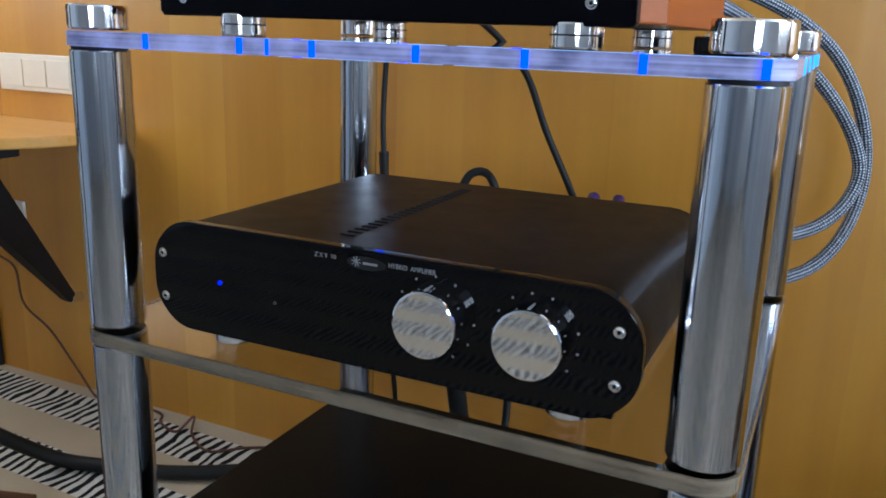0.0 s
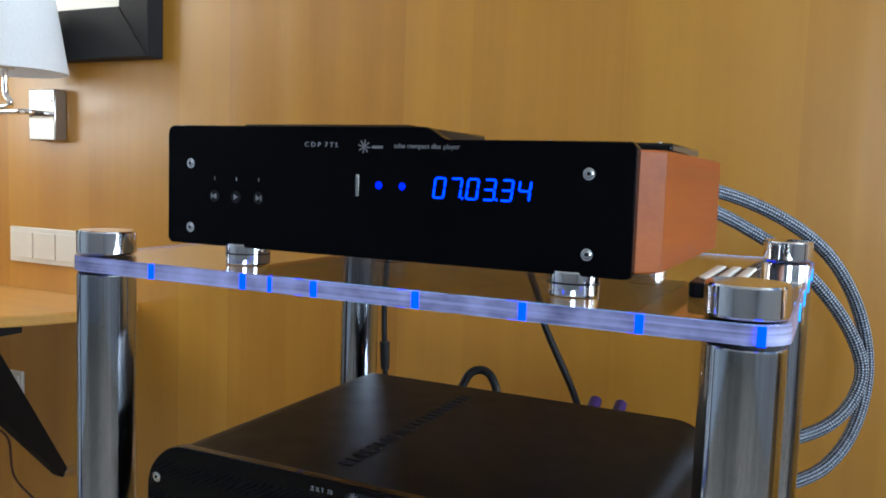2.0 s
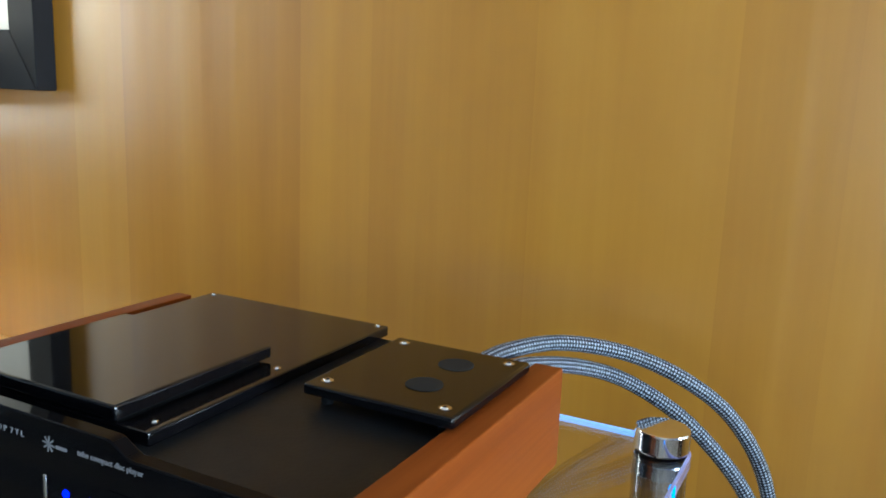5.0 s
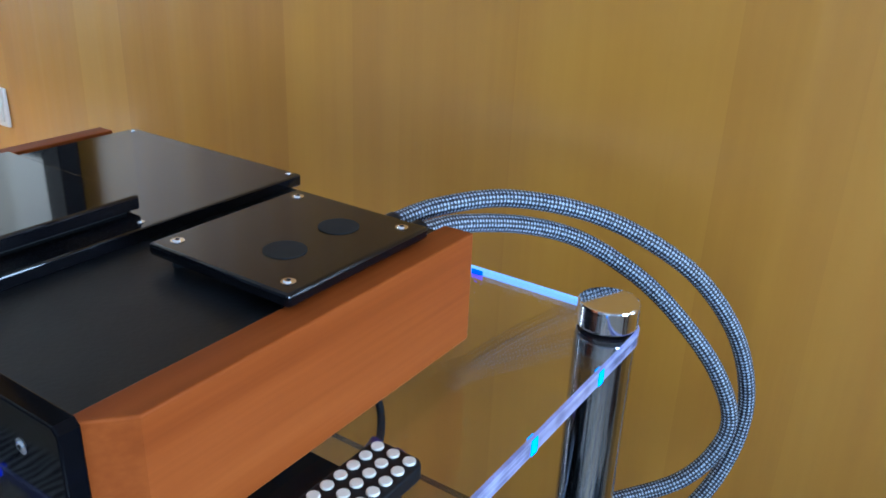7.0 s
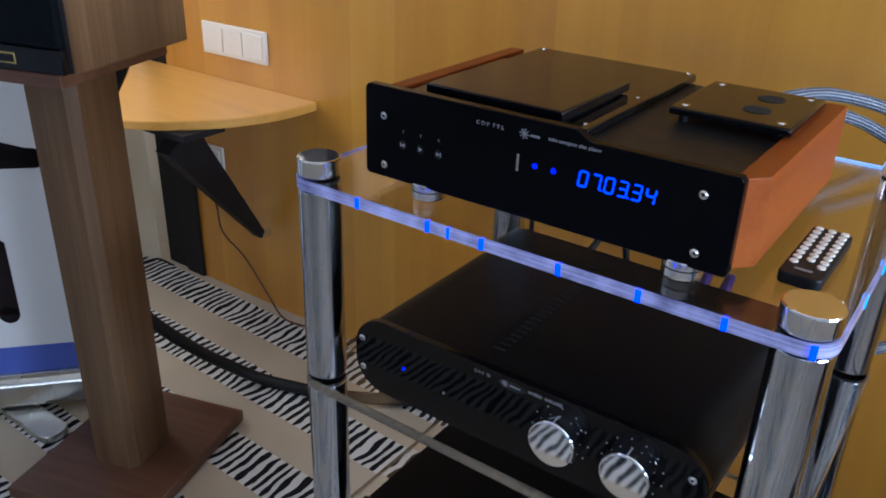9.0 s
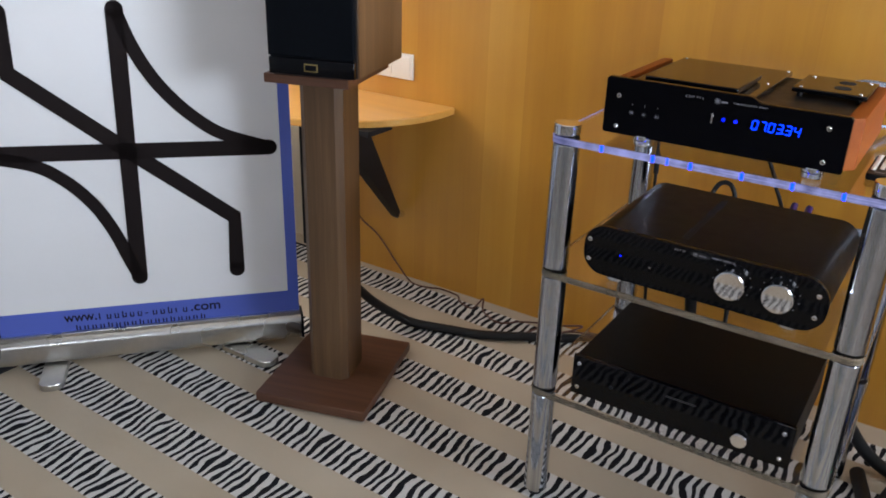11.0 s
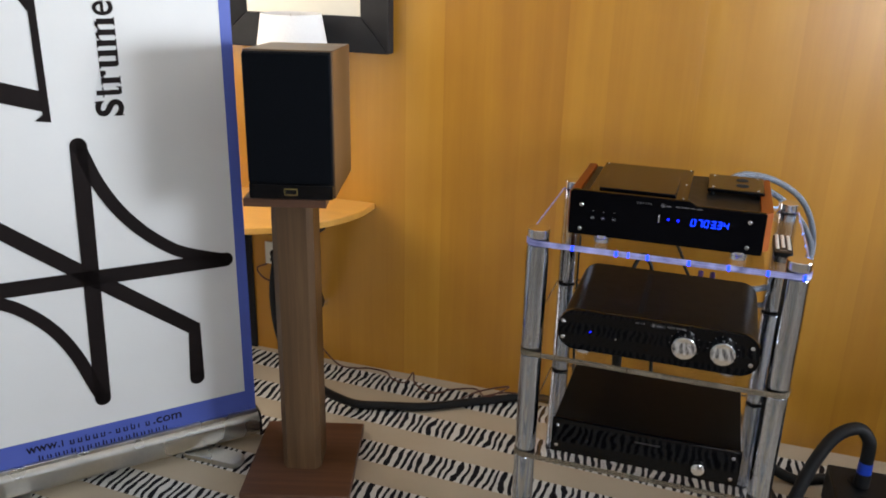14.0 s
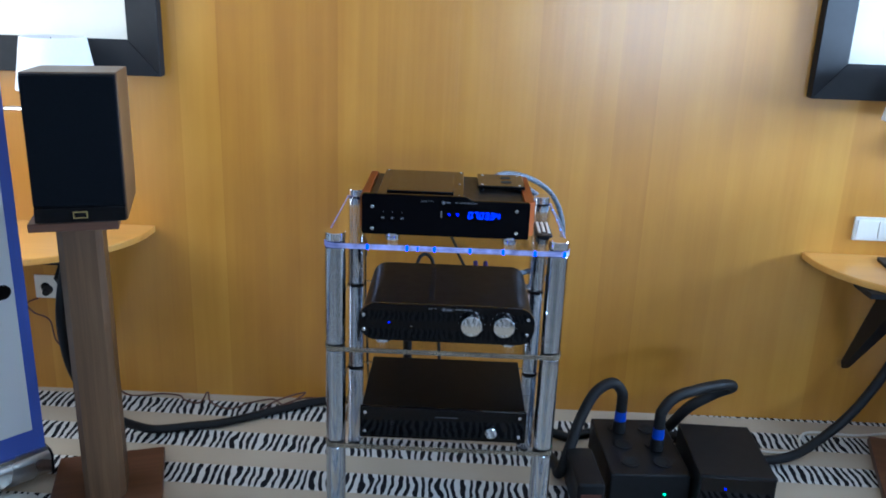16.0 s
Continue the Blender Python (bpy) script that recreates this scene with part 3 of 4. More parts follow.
    for i, c in enumerate("070334"):
        digit(c, 0.0135 + gap * i, 0.9325, w, h, y - 0.0006, display)
    for i in (1, 3):
        part("point", box(0.0135 + gap * i + w + 0.0016, 0.0135 + gap * i + w + 0.0030, y - 0.0012, y - 0.0006, 0.9320, 0.9336), blue_digit, display)
    for fx, fy in ((-0.178, 0.828), (0.122, 0.828), (-0.178, 1.09), (0.122, 1.09)):
        foot = part("foot", cyl(0.0195, (fx, fy, LEVELS[2] + HALF), (fx, fy, 0.8842), None, 32, 0.0015), chrome, d, "chrome disc foot")
        part("groove", cyl(0.0197, (fx, fy, 0.8745), (fx, fy, 0.8757), None, 32), matt_black, foot)
    for i, x in enumerate((0.085, 0.112)):
        part("plug", cyl(0.0085, (x, 1.136, 0.946), (x, 1.166, 0.948), None, 20, 0.001), satin_black, d)


disc_player()


# ---- amplifier on the middle shelf ----
def octagon(x0, x1, z0, z1, c, r):
    """A rectangle whose corners are cut at c and softened by r."""
    raw = [(x0 + c, z1), (x1 - c, z1), (x1, z1 - c), (x1, z0 + c), (x1 - c, z0), (x0 + c, z0), (x0, z0 + c), (x0, z1 - c)]
    out = []
    for i, p in enumerate(raw):
        p = Vector(p)
        a, b = Vector(raw[i - 1]), Vector(raw[(i + 1) % 8])
        s, e = p + (a - p).normalized() * r, p + (b - p).normalized() * r
        for k in range(5):
            t = k / 4
            out.append(tuple(s * (1 - t) ** 2 + p * 2 * t * (1 - t) + e * t * t))
    return out


def amplifier():
    a = thing("amplifier", (-0.03, 0.96, LEVELS[1] + HALF), 0, "black amplifier with round-shouldered case and two chrome knobs", "amplifier")
    F = 0.788
    X0, X1, Z0, Z1 = -0.2575, 0.199, 0.5985, 0.7015
    front = part("front_panel", prism(octagon(X0, X1, Z0, Z1, 0.026, 0.017), "y", F, F + 0.010, 0.001), glass_black, a, "glossy black front panel")
    part("case", prism(octagon(X0 + 0.003, X1 - 0.003, Z0 + 0.003, Z1 - 0.002, 0.026, 0.018), "y", F + 0.010, 1.128, 0.002), cover_black, a, "matt black wrapped metal case")
    # Added block: keeps the view under the amplifier dark, not a part of it.
    part("gap_filler", box(-0.13, 0.172, 0.83, 1.105, LEVELS[1] + HALF + 0.0006, Z0 + 0.004, 0.002), cover_black, a, "added black block that darkens the gap below the case")
    part("vent_strip", joined(*[box(-0.080, -0.066, 0.83 + 0.012 * k, 0.8345 + 0.012 * k, Z1 - 0.0022, Z1 - 0.0012) for k in range(22)]), hole_black, a, "dark row of vent slots")
    for sx, sz in ((-0.246, 0.669), (-0.245, 0.6275), (0.181, 0.671), (0.181, 0.6295)):
        screw((sx, F, sz), 0.0036, front)
    part("indicator", cyl(0.0017, (-0.180, F - 0.001, 0.650), (-0.180, F, 0.650), None, 14), blue_led, front, "lit blue indicator")
    part("sensor", cyl(0.0013, (-0.120, F - 0.0006, 0.641), (-0.120, F, 0.641), None, 12), silver, front)
    for x in (0.0345, 0.1185):
        knob = part("knob", cyl(0.0275, (x, F - 0.022, 0.6555), (x, F, 0.6555), 0.0285, 48, 0.0022), mirror_chrome, front, "large polished chrome knob")
        part("pointer", box(x - 0.0008, x + 0.0008, F - 0.020, F - 0.006, 0.6825, 0.6838), print_white, knob)
        for k in range(9):
            an = radians(-20 + 220 * k / 8 - 70) if x > 0.1 else radians(-30 + 240 * k / 8 - 60)
            r0 = 0.034
            c = Vector((x + r0 * math.sin(an), 0, 0.6555 + r0 * math.cos(an)))
            if c.z < 0.69:
                part("scale_mark", cyl(0.0010, (c.x, F - 0.0005, c.z), (c.x, F, c.z), None, 8), print_white, front)
    lettering("printed_text", "Z X T  70", 0.021, 0.0036, upright(-0.0785, F - 0.0002, 0.6900), print_white, front)
    oval = [(-0.0285 + 0.0185 * math.cos(math.tau * k / 28), 0.6905 + 0.0056 * math.sin(math.tau * k / 28)) for k in range(28)]
    part("emblem_field", prism(oval, "y", F - 0.0002, F), matt_black, front, "dark grey oval badge field")
    flower(-0.038, 0.691, 0.0045, F, front, print_white)
    part("emblem_bar", box(-0.0315, -0.018, F - 0.0004, F, 0.6895, 0.6915), print_white, front)
    lettering("printed_text", "HYBRID  AMPLIFIER", 0.042, 0.0038, upright(-0.0075, F - 0.0002, 0.6905), print_white, front)
    for fx, fy in ((-0.198, 0.828), (0.136, 0.832), (-0.198, 1.07), (0.136, 1.07)):
        part("foot", cyl(0.0195, (fx, fy, LEVELS[1] + HALF), (fx, fy, Z0 + 0.004), None, 32, 0.0015), chrome, a, "chrome disc foot")
    for x, z, m in ((-0.16, 0.66, red_shell), (-0.13, 0.66, satin_black), (0.05, 0.665, red_shell), (0.08, 0.665, satin_black), (0.11, 0.66, satin_black), (0.14, 0.66, satin_black)):
        part("terminal", cyl(0.007, (x, 1.128, z), (x, 1.152, z), None, 14, 0.001), m, a)


amplifier()


# ---- power unit on the bottom shelf ----
def power_unit():
    p = thing("power_unit", (-0.028, 0.95, LEVELS[0] + HALF), 0, "plain black hi-fi power unit with one small chrome button", "power supply")
    F, X0, X1, Z0, Z1 = 0.788, -0.254, 0.196, 0.309, 0.402
    front = part("front_panel", box(X0, X1, F, F + 0.010, Z0, Z1, 0.0015), glass_black, p, "glossy black front panel")
    part("case", box(X0 + 0.004, X1 - 0.004, F + 0.010, 1.105, Z0 + 0.002, Z1 - 0.001, 0.002), cover_black, p, "matt black metal case")
    for sx in (X0 + 0.014, X1 - 0.018):
        for sz in (Z0 + 0.018, Z1 - 0.018):
            screw((sx, F, sz), 0.0035, front)
    part("button", cyl(0.0155, (0.102, F - 0.010, 0.340), (0.102, F, 0.340), 0.016, 36, 0.0015), chrome, front, "round chrome power button")
    part("sensor", cyl(0.004, (-0.165, F - 0.001, 0.353), (-0.165, F, 0.353), None, 16), satin_black, front)
    part("emblem_bar", box(-0.05, 0.01, F - 0.0004, F, 0.3765, 0.3785), dim_print, front)
    for fx, fy in ((-0.2, 0.83), (0.14, 0.83), (-0.2, 1.06), (0.14, 1.06)):
        part("foot", cyl(0.018, (fx, fy, LEVELS[0] + HALF), (fx, fy, Z0 + 0.002), None, 28, 0.001), rubber, p)


power_unit()


# ---- remote control beside the disc player ----
def remote():
    z = LEVELS[2] + HALF
    r = thing("remote_control", (0.2178, 0.933, z), -0.5, "slim black remote control with rows of round white buttons", "remote control")
    part("shell", prism(rounded(-0.0200, 0.0200, -0.066, 0.066, 0.008), "z", 0.0, 0.012, 0.002), satin_black, r, local=True)
    for col in range(3):
        for row in range(9):
            if row == 0 and col == 1:
                continue
            x, y = -0.0125 + 0.0125 * col, -0.036 + 0.0118 * row
            part("button", cyl(0.0042, (x, y, 0.0118), (x, y, 0.0138), None, 14, 0.0006), white_plastic, r, local=True)
    part("emblem_bar", box(-0.008, 0.008, -0.052, -0.048, 0.012, 0.0124), print_white, r, local=True)


remote()


# ---- left loudspeaker on its stand ----
def speaker_stand(place, turn, label):
    s = thing("speaker_stand", (*place, 0), turn, label, "speaker stand", "loudspeaker stands")
    part("base_plate", box(-0.1555, 0.1555, -0.194, 0.194, 0.006, 0.034, 0.003), walnut_flat, s, "dark walnut base plate", local=True)
    c = 0.016
    w, d = 0.056, 0.066
    pts = [(-w + c, -d), (w - c, -d), (w, -d + c), (w, d - c), (w - c, d), (-w + c, d), (-w, d - c), (-w, -d + c)]
    part("column", prism(pts, "z", 0.034, 0.866), walnut, s, "walnut column with cut corners", local=True)
    part("top_plate", box(-0.106, 0.106, -0.136, 0.136, 0.866, 0.888, 0.002), walnut_flat, s, local=True)
    for x in (-0.13, 0.13):
        for y in (-0.165, 0.165):
            part("spike", cyl(0.008, (x, y, 0.0), (x, y, 0.0065), None, 14), satin_black, s, local=True)
    return s


TURN = 17.5
SPOT = (-1.0165, 0.905)
speaker_stand(SPOT, TURN, "walnut loudspeaker stand with square column on a wide base")


def loudspeaker():
    s = thing("loudspeaker", (-0.999, 0.922, 0.888), 17.0, "walnut bookshelf loudspeaker with black cloth grille on its stand", "loudspeaker")
    W, D, H = 0.109, 0.155, 0.371
    part("cabinet", prism([(-D + 0.018, 0.001), (D, 0.001), (D, H - 0.014), (-D + 0.018, H)], "x", -W, W, 0.003), walnut, s, "walnut veneered cabinet", local=True)
    part("baffle", box(-W + 0.002, W - 0.002, -D + 0.008, -D + 0.018, 0.004, H - 0.003, 0.002), satin_black, s, local=True)
    part("grille", box(-W + 0.003, W - 0.003, -D - 0.006, -D + 0.008, 0.045, H - 0.006, 0.004), cloth_black, s, "black cloth grille", local=True)
    foot = part("plinth_strip", box(-W + 0.003, W - 0.003, -D - 0.003, -D + 0.008, 0.004, 0.042, 0.002), gloss_black, s, local=True)
    badge = part("badge", box(-0.017, 0.017, -D - 0.0046, -D - 0.003, 0.014, 0.032, 0.001), brass_badge, foot, "small gold-edged name badge", local=True)
    part("badge_field", box(-0.014, 0.014, -D - 0.0052, -D - 0.0046, 0.017, 0.029), gloss_black, badge, local=True)


loudspeaker()
speaker_stand((1.555, 1.17), -18.4, "walnut loudspeaker stand beside the boxes of the mains supply")


# ---- roll-up banner ----
ORIGIN = Vector((-1.793, 0.358, 0))
ALONG = Vector((0.661, 0.750, 0)).normalized()
ANGLE = math.degrees(math.atan2(ALONG.y, ALONG.x))


def serif_word(b, s, z):
    """The upright-running bold serif word; u runs up the banner, v towards its left side."""
    em, K = 0.1, 0.93
    stem, thin, xh = 0.150 * em, 0.035 * em, 0.473 * em

    def slab(u0, u1, v0, v1):
        return box(s - v1, s - v0, -0.0024, -0.0014, z + K * u0, z + K * u1)

    def foot(u, v=0.0):
        return slab(u - 0.035 * em, u + stem + 0.035 * em, v, v + thin * 0.8)

    def flag(u, v):
        return slab(u - 0.04 * em, u + stem * 0.5, v - thin, v)

    def arch(u, reach):
        """A shoulder from one stem over to the next."""
        steps = [(u + stem * 0.7 + reach * k / 8, xh - 0.13 * em + 0.13 * em * math.sin(math.pi * min(1, k / 6.0) * 0.5)) for k in range(9)]
        pts = [(s - v, z + K * p) for p, v in steps] + [(s - v + (0.03 + 0.055 * k / 8) * em, z + K * p) for (p, v), k in zip(reversed(steps), range(8, -1, -1))]
        return prism(pts, "y", -0.0024, -0.0014)

    def glyph(letter, u, width, high, low=0.0, bold=0.03):
        m = PLACES[b] @ Matrix.Translation((s - low, -0.0016, z + K * u)) @ pose(0, 0, 0, 90, 0, 0) @ pose(0, 0, 0, 0, 0, 90)
        lettering("printed_text", letter, K * width, high, m, banner_black, b, bold=bold)

    glyph("S", 0.004, 0.046, 0.0700, -0.001)
    part("printed_text", joined(slab(0.0035, 0.0065, 0.0, 0.020), slab(0.043, 0.046, 0.049, 0.069)), banner_black, b, local=True)
    u = 0.0556 + 0.007
    part("printed_text", joined(slab(u, u + stem * 0.9, 0.006, 0.062), slab(u - 0.006, u + 0.022, xh - thin, xh), slab(u + 0.002, u + 0.021, 0.0, 0.007), slab(u + 0.019, u + 0.022, 0.0, 0.012)), banner_black, b, local=True)
    u = 0.0889 + 0.006
    part("printed_text", joined(slab(u, u + stem, 0, xh), foot(u), flag(u, xh), arch(u, 0.014), slab(u + 0.022, u + 0.034, xh - 0.013, xh)), banner_black, b, local=True)
    u = 0.1333 + 0.006
    part("printed_text", joined(slab(u, u + stem, 0.004, xh), slab(u + 0.029, u + 0.029 + stem, 0, xh), flag(u, xh), flag(u + 0.029, xh), slab(u + 0.003, u + 0.032, 0.0, 0.006), slab(u + 0.042, u + 0.050, 0.0, thin)), banner_black, b, local=True)
    u = 0.1889 + 0.006
    part("printed_text", joined(*[p for k in range(3) for p in (slab(u + 0.0285 * k, u + 0.0285 * k + stem, 0, xh - 0.005 * (k > 0)), foot(u + 0.0285 * k))], flag(u, xh), arch(u, 0.026), arch(u + 0.0285, 0.026)), banner_black, b, local=True)
    glyph("e", 0.2722 + 0.003, 0.038, 0.0485, bold=0.008)
    u = 0.3166 + 0.006
    part("printed_text", joined(*[p for k in range(2) for p in (slab(u + 0.030 * k, u + 0.030 * k + stem, 0, xh - 0.005 * k), foot(u + 0.030 * k))], flag(u, xh), arch(u, 0.028)), banner_black, b, local=True)


def banner():
    b = thing("roll_up_banner", ORIGIN, ANGLE, "white roll-up banner with blue border and large black emblem", "banner")
    # local: x along the banner, -y is its printed face
    part("sheet", box(-0.04, 0.842, 0.0, 0.002, 0.10, 2.02), banner_white, b, "white printed film", local=True)
    part("border", joined(box(0.811, 0.842, -0.0012, -0.0002, 0.10, 2.02), box(-0.04, 0.811, -0.0012, -0.0002, 0.10, 0.177)), banner_blue, b, "blue printed border", local=True)
    base = part("base_case", prism(rounded(-0.026, 0.055, 0.021, 0.100, 0.022), "x", -0.035, 0.846, 0.002), silver, b, "silver aluminium roller case", local=True)
    part("clamp_lip", box(-0.05, 0.844, -0.012, 0.0, 0.094, 0.110, 0.002), silver, base, local=True)
    part("end_cap", prism(rounded(-0.028, 0.057, 0.019, 0.102, 0.022), "x", 0.846, 0.852), satin_black, base, local=True)
    for x, swing in ((0.15, 0.0), (0.64, radians(42))):
        outline = [Vector((px - x, py)) for px, py in rounded(x - 0.032, x + 0.032, -0.135 if not swing else -0.17, 0.03, 0.026)]
        turned = [(x + p.x * math.cos(swing) - p.y * math.sin(swing), p.x * math.sin(swing) + p.y * math.cos(swing)) for p in outline]
        part("foot", prism(turned, "z", 0.0, 0.020, 0.003), silver, b, "flat swivel foot", local=True)
    part("pole", cyl(0.009, (0.41, 0.022, 0.09), (0.41, 0.022, 2.02), None, 14), silver, b, local=True)
    part("top_rail", box(-0.045, 0.847, -0.006, 0.012, 2.02, 2.045, 0.003), silver, b, local=True)

    def stroke(points, width, curved=False):
        line = [Vector((p[0], 0, p[1])) for p in points]
        if curved:
            line = smooth_line(line, 8)
        left, right = [], []
        for i, p in enumerate(line):
            d = (line[min(i + 1, len(line) - 1)] - line[max(i - 1, 0)]).normalized()
            n = Vector((-d.z, 0, d.x)) * width / 2
            left.append(p + n)
            right.append(p - n)
        pts = [(q.x, q.z) for q in left + right[::-1]]
        pieces = [prism(pts, "y", -0.0024, -0.0014)]
        for p in (line[0], line[-1]):
            pieces.append(cyl(width / 2, (p.x, -0.0024, p.z), (p.x, -0.0014, p.z), None, 20))
        return pieces

    w = 0.043
    P = {"l": (0.046, 0.637), "r": (0.781, 0.624), "t": (0.424, 0.996), "b": (0.402, 0.262), "c": (0.414, 0.632)}
    shapes = stroke([P["l"], P["r"]], w) + stroke([P["t"], P["b"]], w)
    shapes += stroke([(0.157, 0.99), (0.157, 0.842), P["c"]], w) + stroke([P["c"], (0.674, 0.425), (0.670, 0.262)], w)
    shapes += stroke([P["t"], (0.454, 0.906), (0.491, 0.832), (0.536, 0.770), (0.592, 0.714), (0.662, 0.666), P["r"]], w * 0.8, True)
    shapes += stroke([P["l"], (0.176, 0.604), (0.247, 0.559), (0.308, 0.490), (0.351, 0.408), (0.381, 0.321), P["b"]], w * 0.8, True)
    part("emblem", joined(*shapes), banner_black, b, "large black star-shaped emblem", local=True)
    # the top of a large mark, and words that read upwards
    mark = [prism([(0.120, 1.168), (0.350, 1.098), (0.350, 1.150), (0.120, 1.222)], "y", -0.0024, -0.0014),
            prism([(0.104, 1.128), (0.118, 1.128), (0.124, 1.240), (0.110, 1.240)], "y", -0.0024, -0.0014),
            prism([(0.328, 1.076), (0.366, 1.070), (0.366, 1.40), (0.300, 1.43), (0.298, 1.42), (0.348, 1.34), (0.348, 1.09)], "y", -0.0024, -0.0014)]
    for m in mark:
        bmesh.ops.translate(m, verts=m.verts, vec=(0.003, 0, -0.008))
    part("letter_shape", joined(*mark), banner_black, b, "large black serif shape", local=True)

    def words(text, s, z, length, cap, turn):
        m = PLACES[b] @ Matrix.Translation((s, -0.0016, z)) @ pose(0, 0, 0, 90, 0, 0) @ pose(0, 0, 0, 0, 0, turn)
        lettering("printed_text", text, length, cap, m, banner_black, b, bold=0.012)

    serif_word(b, 0.545, 1.064)
    words("www.", 0.187, 0.139, 0.086, 0.020, 0)
    words(".com", 0.530, 0.139, 0.083, 0.020, 0)
    bars = []
    for k in range(12):
        x = 0.279 + 0.0208 * k
        if k == 6:
            bars.append(box(x, x + 0.008, -0.0024, -0.0014, 0.145, 0.148))
            continue
        tall = 0.020 if k in (0, 3, 9) else 0.0145
        bars.append(box(x, x + 0.0034, -0.0024, -0.0014, 0.139, 0.139 + tall))
        if k not in (0, 10):
            bars.append(box(x + 0.0085, x + 0.0118, -0.0024, -0.0014, 0.139, 0.1535))
            bars.append(box(x + 0.0034, x + 0.0085, -0.0024, -0.0014, 0.139, 0.1418))
    for k in range(17):
        x = 0.215 + 0.0213 * k
        bars.append(box(x, x + 0.0036, -0.0024, -0.0014, 0.1105, 0.124 + (0.004 if k % 4 == 0 else 0)))
        bars.append(box(x + 0.0085, x + 0.0120, -0.0024, -0.0014, 0.1105, 0.124))
    for bar in bars:
        part("address_bar", bar, banner_black, b, local=True)


banner()


# ---- tall black loudspeaker beside the banner ----
def tower():
    t = thing("floor_loudspeaker", (-1.93, 0.30, 0), 0, "tall black cloth-covered floor-standing loudspeaker beside the banner", "loudspeaker")
    part("cabinet", prism(rounded(-0.15, 0.15, -0.17, 0.15, 0.05), "z", 0.02, 1.45, 0.006), cloth_black, t, local=True)
    part("plinth", prism(rounded(-0.145, 0.145, -0.165, 0.145, 0.05), "z", 0.0, 0.02), matt_black, t, local=True)


tower()


# ---- wall tables with their slanting legs ----
LEG_X, LEG_Y = 0.292, -0.285


def wall_table(cx, mirror, label):
    t = thing("wall_table", (cx, NORTH, 0), 0, label, "table", "wall tables")
    pts = []
    for k in range(33):
        a = math.pi + math.pi * k / 32
        x, y = 0.485 * math.cos(a), -0.045 + 0.415 * math.sin(a)
        x = max(x, -0.30) if mirror > 0 else min(x, 0.62)
        pts.append((x, y))
    pts = [(pts[0][0], -0.001)] + pts + [(pts[-1][0], -0.001)]
    part("table_top", prism(pts, "z", 0.628, 0.651, 0.004), beech, t, "curved golden beech top", local=True)
    leg = bmesh.new()
    s = mirror
    top, tip = Vector((LEG_X * s, LEG_Y, 0.59)), Vector((0.278 * s, -0.03, 0.238))
    d = (tip - top).normalized()
    side = d.cross(Vector((0, 0, 1))).normalized()
    across = d.cross(side)
    rings = []
    for f, hw, ht in ((0.0, 0.024, 0.050), (0.12, 0.024, 0.046), (0.97, 0.012, 0.012), (1.0, 0.008, 0.008)):
        p = top.lerp(tip, f)
        rings.append([leg.verts.new(p + side * hw * a + across * ht * b) for a, b in ((-1, -1), (1, -1), (1, 1), (-1, 1))])
    for q, r in zip(rings, rings[1:]):
        for k in range(4):
            leg.faces.new((q[k], q[(k + 1) % 4], r[(k + 1) % 4], r[k]))
    leg.faces.new(rings[0])
    leg.faces.new(rings[-1][::-1])
    bevel(leg, 0.006, 2)
    part("leg", leg, matt_black, t, "tapered black slanting leg", local=True)
    part("mount", box(0.30 * s - 0.10, 0.30 * s + 0.10, -0.34, -0.22, 0.610, 0.628, 0.002), matt_black, t, local=True)
    part("leg_tip", cyl(0.011, tip - d * 0.004, (tip.x, -0.001, tip.z), 0.013, 20, 0.001), chrome, t, "chrome tip against the wall", local=True)
    return t


wall_table(-1.548, 1, "golden beech wall table with curved edge and black slanting leg")
wall_table(1.678, -1, "golden beech wall table with curved edge carrying a black folder")


def folder():
    f = thing("desk_folder", (1.62, 1.33, 0.651), -8, "closed black leather desk folder lying on the table", "folder")
    part("cover", prism(rounded(-0.22, 0.22, -0.15, 0.15, 0.012), "z", 0.007, 0.010, 0.001), rubber, f, local=True)
    part("pages", box(-0.21, 0.205, -0.142, 0.142, 0.003, 0.007), paper, f, local=True)
    part("cover", prism(rounded(-0.22, 0.22, -0.15, 0.15, 0.012), "z", 0.0, 0.003, 0.001), rubber, f, local=True)


folder()


